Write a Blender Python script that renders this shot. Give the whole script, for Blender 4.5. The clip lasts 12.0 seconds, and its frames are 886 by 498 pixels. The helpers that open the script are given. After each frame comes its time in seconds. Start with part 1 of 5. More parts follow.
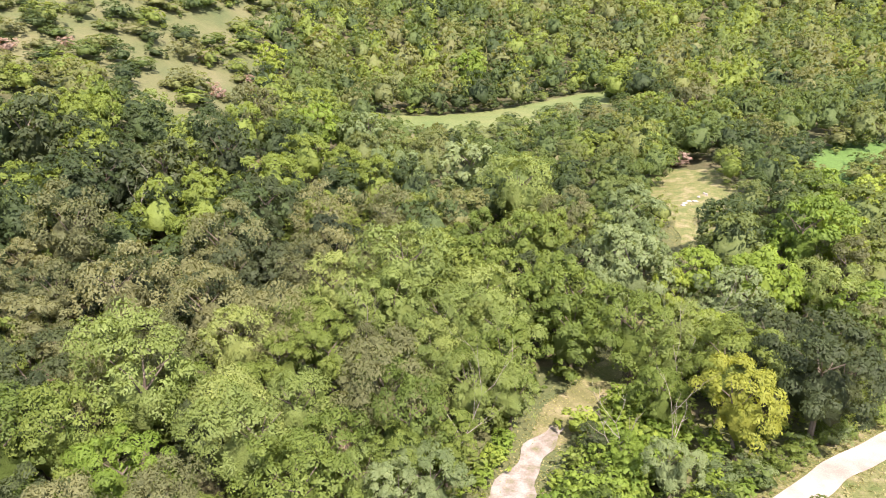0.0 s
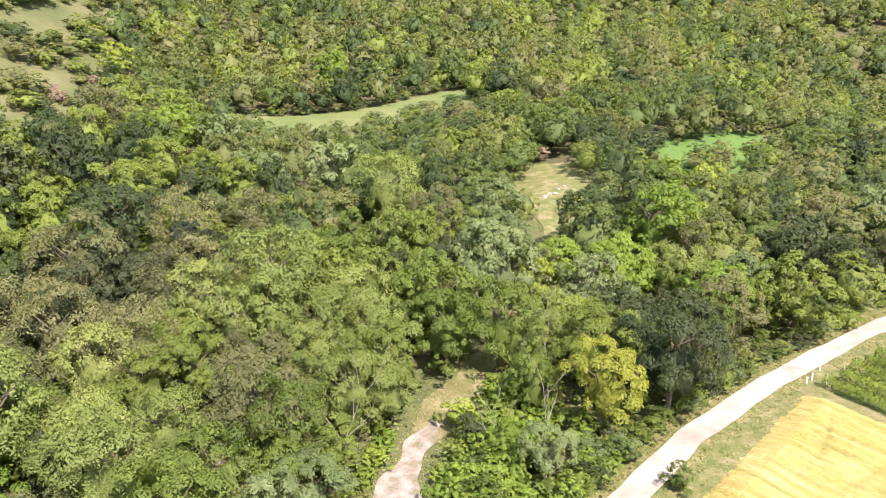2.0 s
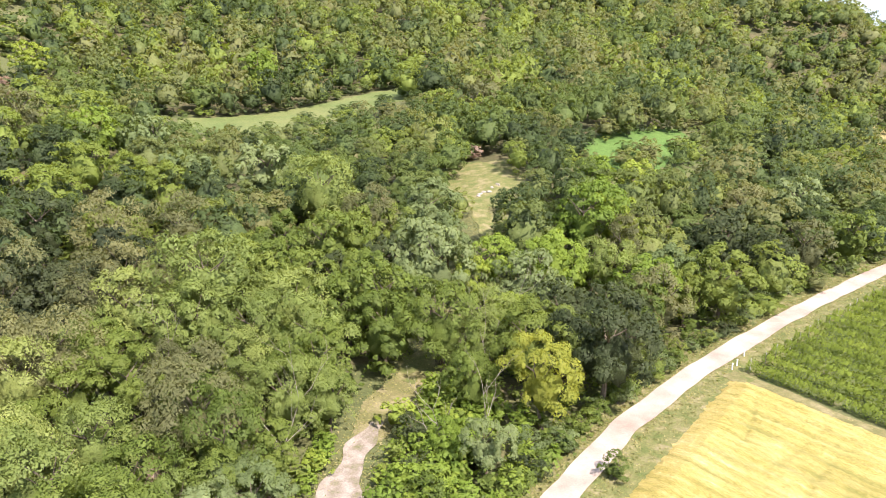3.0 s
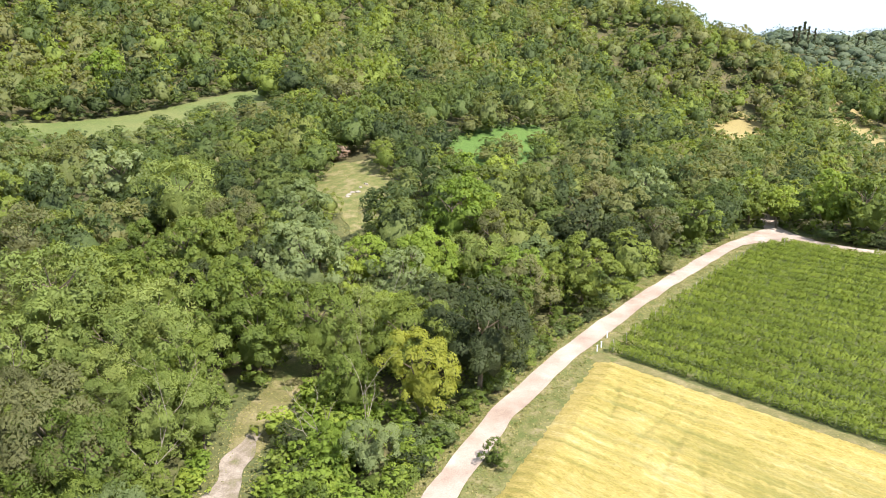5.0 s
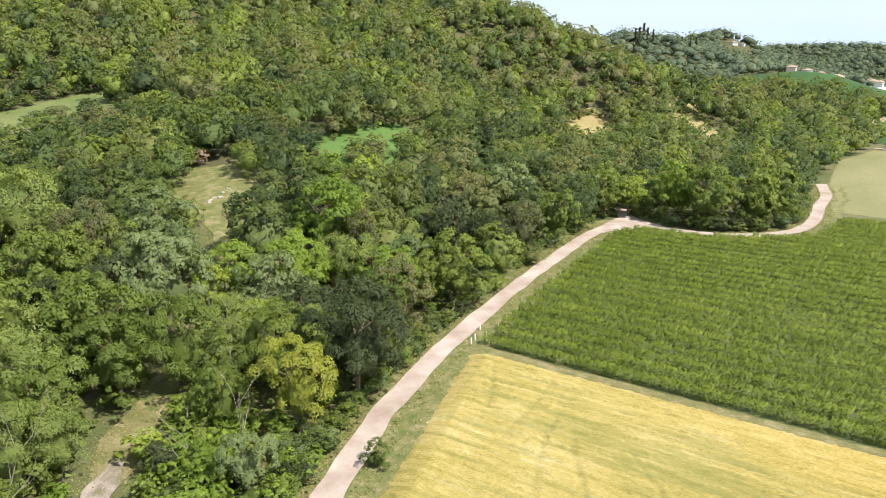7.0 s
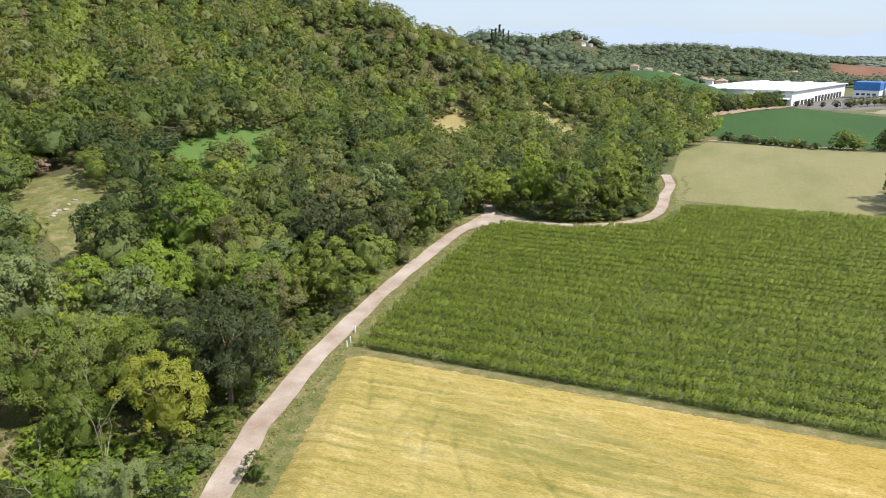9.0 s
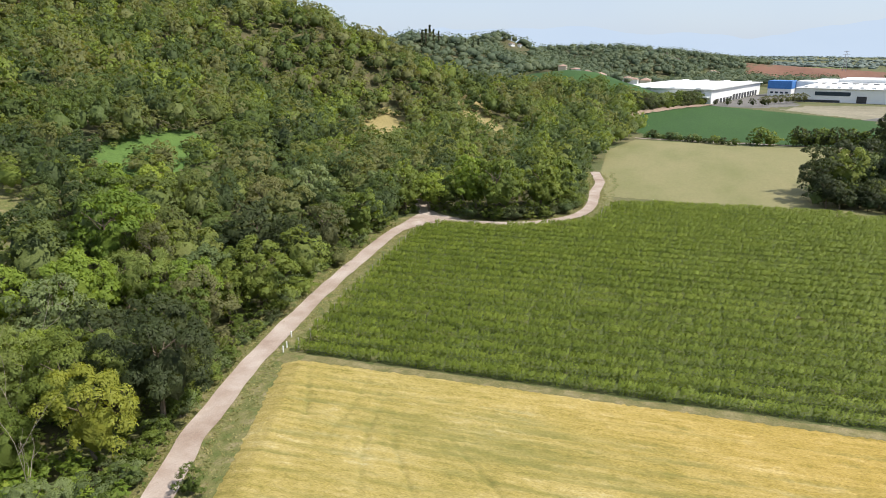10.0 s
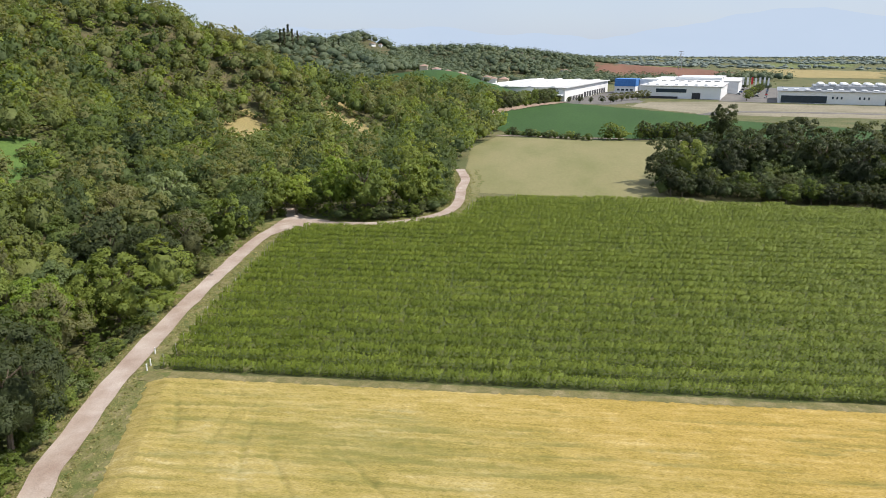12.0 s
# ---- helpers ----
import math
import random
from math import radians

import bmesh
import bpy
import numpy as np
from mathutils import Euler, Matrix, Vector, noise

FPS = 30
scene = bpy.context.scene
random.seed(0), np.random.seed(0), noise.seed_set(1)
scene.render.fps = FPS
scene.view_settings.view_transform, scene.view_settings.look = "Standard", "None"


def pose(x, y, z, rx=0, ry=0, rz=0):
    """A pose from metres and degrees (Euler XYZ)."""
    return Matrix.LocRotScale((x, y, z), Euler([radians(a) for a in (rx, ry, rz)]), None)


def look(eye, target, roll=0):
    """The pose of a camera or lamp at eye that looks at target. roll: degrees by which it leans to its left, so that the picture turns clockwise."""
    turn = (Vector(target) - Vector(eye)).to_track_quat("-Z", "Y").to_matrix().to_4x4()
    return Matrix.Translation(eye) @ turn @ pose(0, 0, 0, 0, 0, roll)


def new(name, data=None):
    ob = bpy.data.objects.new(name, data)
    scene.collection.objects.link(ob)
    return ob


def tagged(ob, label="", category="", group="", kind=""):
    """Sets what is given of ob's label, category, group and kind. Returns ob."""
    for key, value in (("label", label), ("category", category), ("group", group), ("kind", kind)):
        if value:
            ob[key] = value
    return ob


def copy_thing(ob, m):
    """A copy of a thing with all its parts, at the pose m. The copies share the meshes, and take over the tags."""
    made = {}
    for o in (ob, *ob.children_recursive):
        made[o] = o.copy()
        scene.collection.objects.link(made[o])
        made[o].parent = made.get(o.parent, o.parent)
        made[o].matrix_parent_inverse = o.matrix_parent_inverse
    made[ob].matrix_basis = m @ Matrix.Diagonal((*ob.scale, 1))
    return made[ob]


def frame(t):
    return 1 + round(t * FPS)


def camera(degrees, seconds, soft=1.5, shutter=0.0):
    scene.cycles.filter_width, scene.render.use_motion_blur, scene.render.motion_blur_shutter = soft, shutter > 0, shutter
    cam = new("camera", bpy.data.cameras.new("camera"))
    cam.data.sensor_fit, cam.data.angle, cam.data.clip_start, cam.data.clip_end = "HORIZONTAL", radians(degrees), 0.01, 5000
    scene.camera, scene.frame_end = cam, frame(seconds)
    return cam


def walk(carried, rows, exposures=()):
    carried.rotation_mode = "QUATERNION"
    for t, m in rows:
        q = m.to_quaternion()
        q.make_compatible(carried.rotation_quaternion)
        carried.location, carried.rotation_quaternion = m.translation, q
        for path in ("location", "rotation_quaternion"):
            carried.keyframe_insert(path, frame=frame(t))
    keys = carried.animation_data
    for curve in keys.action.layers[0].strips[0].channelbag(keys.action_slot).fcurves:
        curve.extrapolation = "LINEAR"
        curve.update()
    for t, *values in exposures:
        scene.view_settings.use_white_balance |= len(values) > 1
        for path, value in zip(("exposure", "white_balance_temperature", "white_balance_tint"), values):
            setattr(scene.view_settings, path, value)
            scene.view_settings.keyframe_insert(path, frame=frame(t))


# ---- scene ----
# ---- camera ----
cam = camera(64.44, 12.0, 0.75)
EYE = 35.0
# seconds, turn to the right, tilt
ROWS = [
    (0.0, 0.26, -15.66), (0.5, 2.89, -15.69), (1.0, 5.71, -15.70), (1.5, 8.33, -15.73), (2.0, 11.12, -15.74),
    (2.5, 13.72, -15.75), (3.0, 16.53, -15.77), (5.0, 27.35, -15.82), (5.5, 29.96, -15.83), (6.0, 32.81, -15.84),
    (6.5, 35.42, -15.84), (7.0, 38.23, -15.85), (9.0, 49.11, -15.81), (9.5, 51.72, -15.81), (10.0, 54.54, -15.79),
    (10.5, 57.16, -15.79), (11.0, 59.94, -15.79), (11.5, 62.59, -15.78), (12.0, 65.41, -15.79),
]
walk(cam, [(t, pose(0, 0, EYE, 90 + tilt, 0, -turn)) for t, turn, tilt in ROWS],
     exposures=[(0.0, 1.42, 6500, 24), (3.0, 1.28, 6500, 20), (6.5, 0.86, 6500, 10), (9.5, 0.41, 6500, 11), (12.0, 0.24, 6500, 13)])

# ---- light ----
SUN_AZ, SUN_EL = radians(158), radians(54)
world = bpy.data.worlds.new("sky")
scene.world = world
world.use_nodes = True
wn = world.node_tree.nodes
sky = wn.new("ShaderNodeTexSky")
sky.sky_type = "NISHITA"
sky.sun_disc = False
sky.sun_elevation, sky.sun_rotation = SUN_EL, SUN_AZ
sky.air_density, sky.dust_density, sky.ozone_density = 1.0, 1.0, 1.0
wn["Background"].inputs["Strength"].default_value = 0.148
# thin bright cloud over the blue
veil = wn.new("ShaderNodeTexNoise")
veil.inputs["Scale"].default_value, veil.inputs["Detail"].default_value = 2.2, 5.0
cover = wn.new("ShaderNodeMapRange")
cover.inputs["From Min"].default_value, cover.inputs["From Max"].default_value = 0.3, 0.7
cover.inputs["To Min"].default_value, cover.inputs["To Max"].default_value = 0.72, 0.95
mixed = wn.new("ShaderNodeMix")
mixed.data_type = "RGBA"
mixed.inputs["B"].default_value = (3.1, 3.72, 4.55, 1)
wl = world.node_tree.links
wl.new(veil.outputs["Fac"], cover.inputs["Value"])
wl.new(cover.outputs["Result"], mixed.inputs["Factor"])
wl.new(sky.outputs["Color"], mixed.inputs["A"])
wl.new(mixed.outputs["Result"], wn["Background"].inputs["Color"])
lamp = bpy.data.lights.new("sun", "SUN")
lamp.energy, lamp.angle, lamp.color = 4.75, radians(1.5), (1.0, 0.95, 0.86)
sun = new("sun", lamp)
toward = Vector((math.sin(SUN_AZ) * math.cos(SUN_EL), math.cos(SUN_AZ) * math.cos(SUN_EL), math.sin(SUN_EL)))
sun.matrix_world = look(toward * 300, (0, 0, 0))

# ---- materials ----


def material(name, rough=0.8):
    m = bpy.data.materials.new(name)
    m.use_nodes = True
    n = m.node_tree.nodes
    b = n["Principled BSDF"]
    b.inputs["Roughness"].default_value = rough
    b.inputs["Specular IOR Level"].default_value = 0.25
    return m, n, m.node_tree.links, b


def ramp_node(n, stops):
    r = n.new("ShaderNodeValToRGB")
    while len(r.color_ramp.elements) < len(stops):
        r.color_ramp.elements.new(0.5)
    for e, (p, c) in zip(r.color_ramp.elements, stops):
        e.position, e.color = p, (*c, 1)
    return r


def noise_node(n, l, scale, detail=5.0, rough=0.6, vec=None):
    q = n.new("ShaderNodeTexNoise")
    q.inputs["Scale"].default_value = scale
    q.inputs["Detail"].default_value = detail
    q.inputs["Roughness"].default_value = rough
    if vec is not None:
        l.new(vec, q.inputs["Vector"])
    return q


def coords(n, l, scale=(1, 1, 1), turn=0.0):
    g = n.new("ShaderNodeNewGeometry")
    m = n.new("ShaderNodeMapping")
    m.vector_type = "TEXTURE"
    m.inputs["Rotation"].default_value = (0, 0, turn)
    m.inputs["Scale"].default_value = scale
    l.new(g.outputs["Position"], m.inputs["Vector"])
    return m.outputs["Vector"]


def blend(n, l, fac, a, b, kind="MIX"):
    x = n.new("ShaderNodeMix")
    x.data_type, x.blend_type = "RGBA", kind
    for sock, v in ((x.inputs["Factor"], fac), (x.inputs["A"], a), (x.inputs["B"], b)):
        if isinstance(v, bpy.types.NodeSocket):
            l.new(v, sock)
        else:
            sock.default_value = v if not isinstance(v, tuple) else (*v, 1)
    return x.outputs["Result"]


def earthy(name, stops, scale=0.25, fine=6.0, bump=0.3, stretch=(1, 1, 1), turn=0.0, rough=0.9, fleck=0.35):
    """Ground-like surface: broad patches, fine grain, relief."""
    m, n, l, b = material(name, rough)
    v = coords(n, l, stretch, turn)
    broad = noise_node(n, l, scale, 4.0, 0.6, v)
    grain = noise_node(n, l, fine, 6.0, 0.7, v)
    r = ramp_node(n, stops)
    l.new(broad.outputs["Fac"], r.inputs["Fac"])
    r2 = ramp_node(n, [(0.3, (0.55, 0.55, 0.55)), (0.7, (1.35, 1.35, 1.3))])
    l.new(grain.outputs["Fac"], r2.inputs["Fac"])
    col = blend(n, l, fleck * 2, r.outputs["Color"], r2.outputs["Color"], "MULTIPLY")
    l.new(col, b.inputs["Base Color"])
    bp = n.new("ShaderNodeBump")
    bp.inputs["Strength"].default_value, bp.inputs["Distance"].default_value = bump, 0.15
    l.new(grain.outputs["Fac"], bp.inputs["Height"])
    l.new(bp.outputs["Normal"], b.inputs["Normal"])
    return m


def foliage(name, low, mid, high, glow=0.42, spread=0.5, leaf=6.5, stops=None, shade=0.7, relief=0.3):
    """Leaves: hue varies from tree to tree, from bough to bough and from leaf to leaf; light passes partly through."""
    m, n, l, b = material(name, 0.6)
    info = n.new("ShaderNodeObjectInfo")
    geo = n.new("ShaderNodeNewGeometry")
    tint = n.new("ShaderNodeAttribute")
    tint.attribute_name = "tint"

    def calc(op, a, c, d=None):
        q = n.new("ShaderNodeMath")
        q.operation = op
        for k, v in enumerate((a, c, d)):
            if isinstance(v, bpy.types.NodeSocket):
                l.new(v, q.inputs[k])
            elif v is not None:
                q.inputs[k].default_value = v
        return q.outputs[0]

    own = calc("FRACT", calc("ADD", info.outputs["Random"], tint.outputs["Fac"]), 0.0)
    big = noise_node(n, l, 0.45, 2.0, 0.5, geo.outputs["Position"])
    small = noise_node(n, l, leaf, 3.0, 0.65, geo.outputs["Position"])
    inner = calc("MULTIPLY_ADD", geo.outputs["Random Per Island"], 0.16, calc("MULTIPLY_ADD", big.outputs["Fac"], 0.59, calc("MULTIPLY", small.outputs["Fac"], 0.25)))
    value = calc("MULTIPLY_ADD", own, spread, calc("MULTIPLY", inner, 1 - spread))
    r = ramp_node(n, stops or [(0.12, low), (0.5, mid), (0.88, high)])
    l.new(value, r.inputs["Fac"])
    tone = n.new("ShaderNodeCombineColor")
    for k in range(3):
        l.new(calc("MULTIPLY_ADD", inner, shade, 1 - shade * 0.5), tone.inputs[k])
    col = blend(n, l, 1.0, r.outputs["Color"], tone.outputs["Color"], "MULTIPLY")
    l.new(col, b.inputs["Base Color"])
    bp = n.new("ShaderNodeBump")
    bp.inputs["Strength"].default_value, bp.inputs["Distance"].default_value = relief, 0.5 / leaf
    l.new(small.outputs["Fac"], bp.inputs["Height"])
    l.new(bp.outputs["Normal"], b.inputs["Normal"])
    tr = n.new("ShaderNodeBsdfTranslucent")
    l.new(blend(n, l, 1.0, col, (1.25, 1.15, 0.6), "MULTIPLY"), tr.inputs["Color"])
    sh = n.new("ShaderNodeMixShader")
    sh.inputs[0].default_value = glow
    l.new(b.outputs[0], sh.inputs[1])
    l.new(tr.outputs[0], sh.inputs[2])
    l.new(sh.outputs[0], n["Material Output"].inputs["Surface"])
    return m


def paint(name, colour, rough=0.6, metal=0.0, grime=0.25, scale=0.6):
    m, n, l, b = material(name, rough)
    v = coords(n, l)
    q = noise_node(n, l, scale, 6.0, 0.65, v)
    r = ramp_node(n, [(0.3, tuple(c * (1 - grime) for c in colour)), (0.65, colour)])
    l.new(q.outputs["Fac"], r.inputs["Fac"])
    l.new(r.outputs["Color"], b.inputs["Base Color"])
    b.inputs["Metallic"].default_value = metal
    return m


M_GROUND = earthy("grassland", [(0.3, (0.062, 0.084, 0.028)), (0.5, (0.108, 0.112, 0.044)), (0.7, (0.150, 0.136, 0.064))], 0.06, 2.5, 0.6)
M_TRACK = earthy("stony_track", [(0.32, (0.15, 0.14, 0.07)), (0.45, (0.22, 0.18, 0.14)), (0.65, (0.33, 0.28, 0.24))], 0.7, 7.0, 0.5, fleck=0.35)
M_LITTER = earthy("forest_litter", [(0.35, (0.05, 0.06, 0.022)), (0.65, (0.12, 0.1, 0.05))], 0.2, 3.0, 0.8)
M_ROAD = earthy("pale_gravel", [(0.3, (0.275, 0.202, 0.163)), (0.48, (0.355, 0.284, 0.24)), (0.66, (0.43, 0.362, 0.318))], 0.2, 7.0, 0.3, fleck=0.25)
M_VERGE = earthy("verge_grass", [(0.34, (0.100, 0.120, 0.034)), (0.52, (0.155, 0.150, 0.055)), (0.66, (0.235, 0.20, 0.105))], 0.6, 5.0, 0.6)
M_HEAD = earthy("headland_grass", [(0.34, (0.125, 0.122, 0.044)), (0.52, (0.168, 0.150, 0.064)), (0.66, (0.240, 0.203, 0.108))], 0.5, 5.0, 0.5)


def wheat_material():
    """Ripe ears with greener streaks; lodged stalks show their green stems."""
    m, n, l, b = material("ripe_wheat", 0.85)
    v = coords(n, l, (4.5, 0.6, 1), radians(-71.5))
    big = noise_node(n, l, 1.0, 6.0, 0.62, v)
    patch = noise_node(n, l, 0.09, 3.0, 0.55, coords(n, l))
    mixed_ = n.new("ShaderNodeMath")
    mixed_.operation = "MULTIPLY_ADD"
    mixed_.inputs[1].default_value = 0.46
    half = n.new("ShaderNodeMath")
    half.operation = "MULTIPLY"
    half.inputs[1].default_value = 0.27
    tangle = noise_node(n, l, 0.55, 5.0, 0.7, coords(n, l, (1.6, 1, 1), radians(-71.5)))
    tangle.inputs["Distortion"].default_value = 2.2
    both = n.new("ShaderNodeMath")
    both.operation = "ADD"
    l.new(tangle.outputs["Fac"], both.inputs[0])
    l.new(patch.outputs["Fac"], both.inputs[1])
    l.new(both.outputs[0], half.inputs[0])
    l.new(big.outputs["Fac"], mixed_.inputs[0])
    l.new(half.outputs[0], mixed_.inputs[2])
    r = ramp_node(n, [(0.36, (0.205, 0.182, 0.046)), (0.45, (0.320, 0.256, 0.074)), (0.54, (0.395, 0.312, 0.112)), (0.63, (0.475, 0.395, 0.195))])
    l.new(mixed_.outputs[0], r.inputs["Fac"])
    grain = noise_node(n, l, 5.0, 6.0, 0.75, coords(n, l, (1.5, 0.5, 1), radians(-71.5)))
    r2 = ramp_node(n, [(0.32, (0.5, 0.5, 0.42)), (0.68, (1.36, 1.36, 1.32))])
    l.new(grain.outputs["Fac"], r2.inputs["Fac"])
    col = blend(n, l, 0.8, r.outputs["Color"], r2.outputs["Color"], "MULTIPLY")
    at = n.new("ShaderNodeAttribute")
    at.attribute_name = "lodged"
    k = n.new("ShaderNodeMath")
    k.operation = "MULTIPLY"
    k.inputs[1].default_value = 0.85
    l.new(at.outputs["Fac"], k.inputs[0])
    ripe = n.new("ShaderNodeAttribute")
    ripe.attribute_name = "ripe"
    col = blend(n, l, ripe.outputs["Fac"], col, blend(n, l, 1.0, col, (1.05, 0.94, 0.74), "MULTIPLY"))
    l.new(blend(n, l, k.outputs[0], col, (0.15, 0.155, 0.042)), b.inputs["Base Color"])
    bp = n.new("ShaderNodeBump")
    bp.inputs["Strength"].default_value, bp.inputs["Distance"].default_value = 0.8, 0.12
    l.new(grain.outputs["Fac"], bp.inputs["Height"])
    l.new(bp.outputs["Normal"], b.inputs["Normal"])
    return m


M_WHEAT = wheat_material()
M_HAY = earthy("cut_meadow", [(0.3, (0.150, 0.152, 0.058)), (0.5, (0.195, 0.182, 0.082)), (0.7, (0.225, 0.200, 0.098))], 0.05, 1.2, 0.15, (1, 3, 1), radians(-73), fleck=0.1)
M_CROP = earthy("green_crop", [(0.3, (0.022, 0.060, 0.010)), (0.7, (0.036, 0.084, 0.017))], 0.03, 1.0, 0.25, (1, 5, 1), radians(-70), fleck=0.2)
M_MEADOW = earthy("pale_meadow", [(0.3, (0.088, 0.128, 0.034)), (0.7, (0.165, 0.172, 0.062))], 0.08, 2.0, 0.5)
M_LUSH = earthy("lush_meadow", [(0.3, (0.066, 0.128, 0.026)), (0.7, (0.096, 0.158, 0.036))], 0.1, 2.0, 0.5)
M_BARE = earthy("bare_land", [(0.3, (0.17, 0.155, 0.10)), (0.7, (0.29, 0.255, 0.19))], 0.03, 0.7, 0.3)
M_STUBBLE = earthy("dry_stubble", [(0.3, (0.232, 0.191, 0.075)), (0.7, (0.319, 0.255, 0.116))], 0.06, 2.0, 0.4)
M_BANK = earthy("bank_earth", [(0.3, (0.235, 0.165, 0.120)), (0.7, (0.33, 0.245, 0.19))], 0.3, 2.0, 0.5)
M_RED = earthy("red_soil", [(0.3, (0.139, 0.064, 0.041)), (0.7, (0.197, 0.099, 0.064))], 0.02, 0.5, 0.3, (1, 6, 1), radians(-75))
M_VINESOIL = earthy("vineyard_grass", [(0.3, (0.060, 0.082, 0.021)), (0.58, (0.088, 0.104, 0.030)), (0.8, (0.19, 0.155, 0.085))], 0.3, 4.0, 0.8)
M_YARD = earthy("asphalt_yard", [(0.35, (0.116, 0.110, 0.104)), (0.65, (0.186, 0.174, 0.162))], 0.05, 0.6, 0.2)
M_BARK = earthy("bark", [(0.35, (0.10, 0.075, 0.05)), (0.65, (0.2, 0.16, 0.12))], 1.5, 9.0, 0.9, (1, 1, 4))
M_DEADWOOD = earthy("dead_wood", [(0.35, (0.25, 0.205, 0.165)), (0.65, (0.38, 0.33, 0.27))], 1.5, 9.0, 0.6, (1, 1, 4))
L_MID = foliage("leaves_mid", (0.079, 0.116, 0.022), (0.134, 0.183, 0.034), (0.214, 0.255, 0.052))
L_PALE = foliage("leaves_pale", (0.133, 0.178, 0.045), (0.202, 0.254, 0.066), (0.294, 0.331, 0.097))
L_DARK = foliage("leaves_dark", (0.036, 0.052, 0.020), (0.063, 0.082, 0.030), (0.101, 0.119, 0.046), shade=0.9)
L_YELLOW = foliage("leaves_yellow", (0.173, 0.203, 0.030), (0.261, 0.287, 0.043), (0.353, 0.335, 0.067))
L_OLIVE = foliage("leaves_olive", (0.098, 0.107, 0.043), (0.156, 0.164, 0.067), (0.237, 0.233, 0.099))
L_BLUE = foliage("leaves_bluegreen", (0.104, 0.145, 0.052), (0.166, 0.213, 0.083), (0.264, 0.312, 0.135))
L_LIME = foliage("leaves_lime", (0.119, 0.187, 0.025), (0.192, 0.268, 0.038), (0.289, 0.343, 0.056))
L_RUST = foliage("leaves_rust", (0.260, 0.174, 0.132), (0.370, 0.261, 0.209), (0.460, 0.347, 0.286))
L_HOLM = foliage("leaves_holm", (0.030, 0.042, 0.020), (0.055, 0.072, 0.031), (0.092, 0.108, 0.045))
L_VINE = foliage("leaves_vine", (0.098, 0.140, 0.015), (0.150, 0.200, 0.024), (0.235, 0.285, 0.045), 0.3, 0.12, leaf=9.0, shade=0.65, relief=0.1)
L_GRASS = foliage("grass_blades", (0.13, 0.155, 0.040), (0.215, 0.212, 0.075), (0.36, 0.31, 0.15), 0.4, 0.6, 9.0)
WOOD_HUES = [(0.1, (0.058, 0.084, 0.030)), (0.26, (0.090, 0.128, 0.040)), (0.42, (0.122, 0.168, 0.040)), (0.56, (0.148, 0.176, 0.056)), (0.72, (0.178, 0.184, 0.070)), (0.86, (0.186, 0.238, 0.046))]
L_FAR = foliage("leaves_far", None, None, None, 0.46, 0.86, 3.6, WOOD_HUES, 0.7)
L_FARCORE = foliage("leaves_far_mass", None, None, None, 0.35, 0.86, 2.0, WOOD_HUES, 1.0, 1.0)
# far leaf hues carry a mild painted haze: bluer and flatter than the near wood
FAR_HAZE_HUES = [(0.1, (0.070, 0.100, 0.060)), (0.5, (0.098, 0.132, 0.074)), (0.9, (0.140, 0.165, 0.086))]
L_DISTANT = foliage("leaves_distant", None, None, None, 0.25, 0.7, 1.2, FAR_HAZE_HUES, 0.5)
# haze put into the leaf colour: paler, greyer greens for the farthest belts
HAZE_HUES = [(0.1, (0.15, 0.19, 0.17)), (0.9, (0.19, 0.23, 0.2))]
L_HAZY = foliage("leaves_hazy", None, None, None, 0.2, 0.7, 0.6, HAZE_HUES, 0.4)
THICKET_HUES = [(0.1, (0.036, 0.056, 0.019)), (0.45, (0.060, 0.088, 0.026)), (0.75, (0.090, 0.124, 0.034)), (0.92, (0.125, 0.155, 0.044))]
L_THICKET = foliage("leaves_thicket", None, None, None, 0.3, 0.8, 4.0, THICKET_HUES, 0.7)
L_THICKETCORE = foliage("leaves_thicket_mass", None, None, None, 0.2, 0.8, 2.0, THICKET_HUES, 0.9, 1.0)
L_DISTANTCORE = foliage("leaves_distant_mass", None, None, None, 0.3, 0.7, 0.8, FAR_HAZE_HUES, 0.3)


# village houses: bearing, distance, width, height, turn
HOUSES = [(63.9, 640, 12, 6.3, 20), (64.9, 660, 9, 6.3, -10), (65.8, 680, 12, 6.3, 30), (66.8, 640, 14, 4.5, 5), (68.9, 700, 12, 6.3, 50), (69.4, 690, 11, 5.4, 10), (70.2, 700, 17, 5.4, 15), (74.9, 1000, 12, 7.2, -20), (75.3, 1010, 9, 6.3, 10), (77.0, 1010, 11, 5.4, 30), (59.9, 880, 8, 3.6, -15), (60.5, 890, 7, 3.6, 20), (51.0, 560, 11, 6.3, 10), (71.4, 720, 11, 5.4, 0)]


def mass_of(leaf):
    """The unbroken inner foliage of a crown: the same hues, a rougher relief."""
    m = leaf.copy()
    m.name = leaf.name + "_mass"
    for q in m.node_tree.nodes:
        if q.type == "BUMP":
            q.inputs["Strength"].default_value, q.inputs["Distance"].default_value = 1.0, 0.3
    return m


L_MIDCORE = mass_of(L_MID)
L_LIMECORE = mass_of(L_LIME)
M_WHITE = paint("white_cladding", (0.82, 0.82, 0.81), 0.5, 0, 0.1, 0.15)
M_ROOFWHITE = paint("pale_roof_sheet", (0.6, 0.6, 0.59), 0.6, 0, 0.25, 0.1)
M_BLUE = paint("blue_panel", (0.06, 0.2, 0.5), 0.5)
M_REDP = paint("red_panel", (0.6, 0.04, 0.04), 0.5)
M_DOOR = paint("dark_loading_door", (0.06, 0.06, 0.065), 0.6)
M_GLASS = paint("dark_glazing", (0.04, 0.06, 0.08), 0.12)
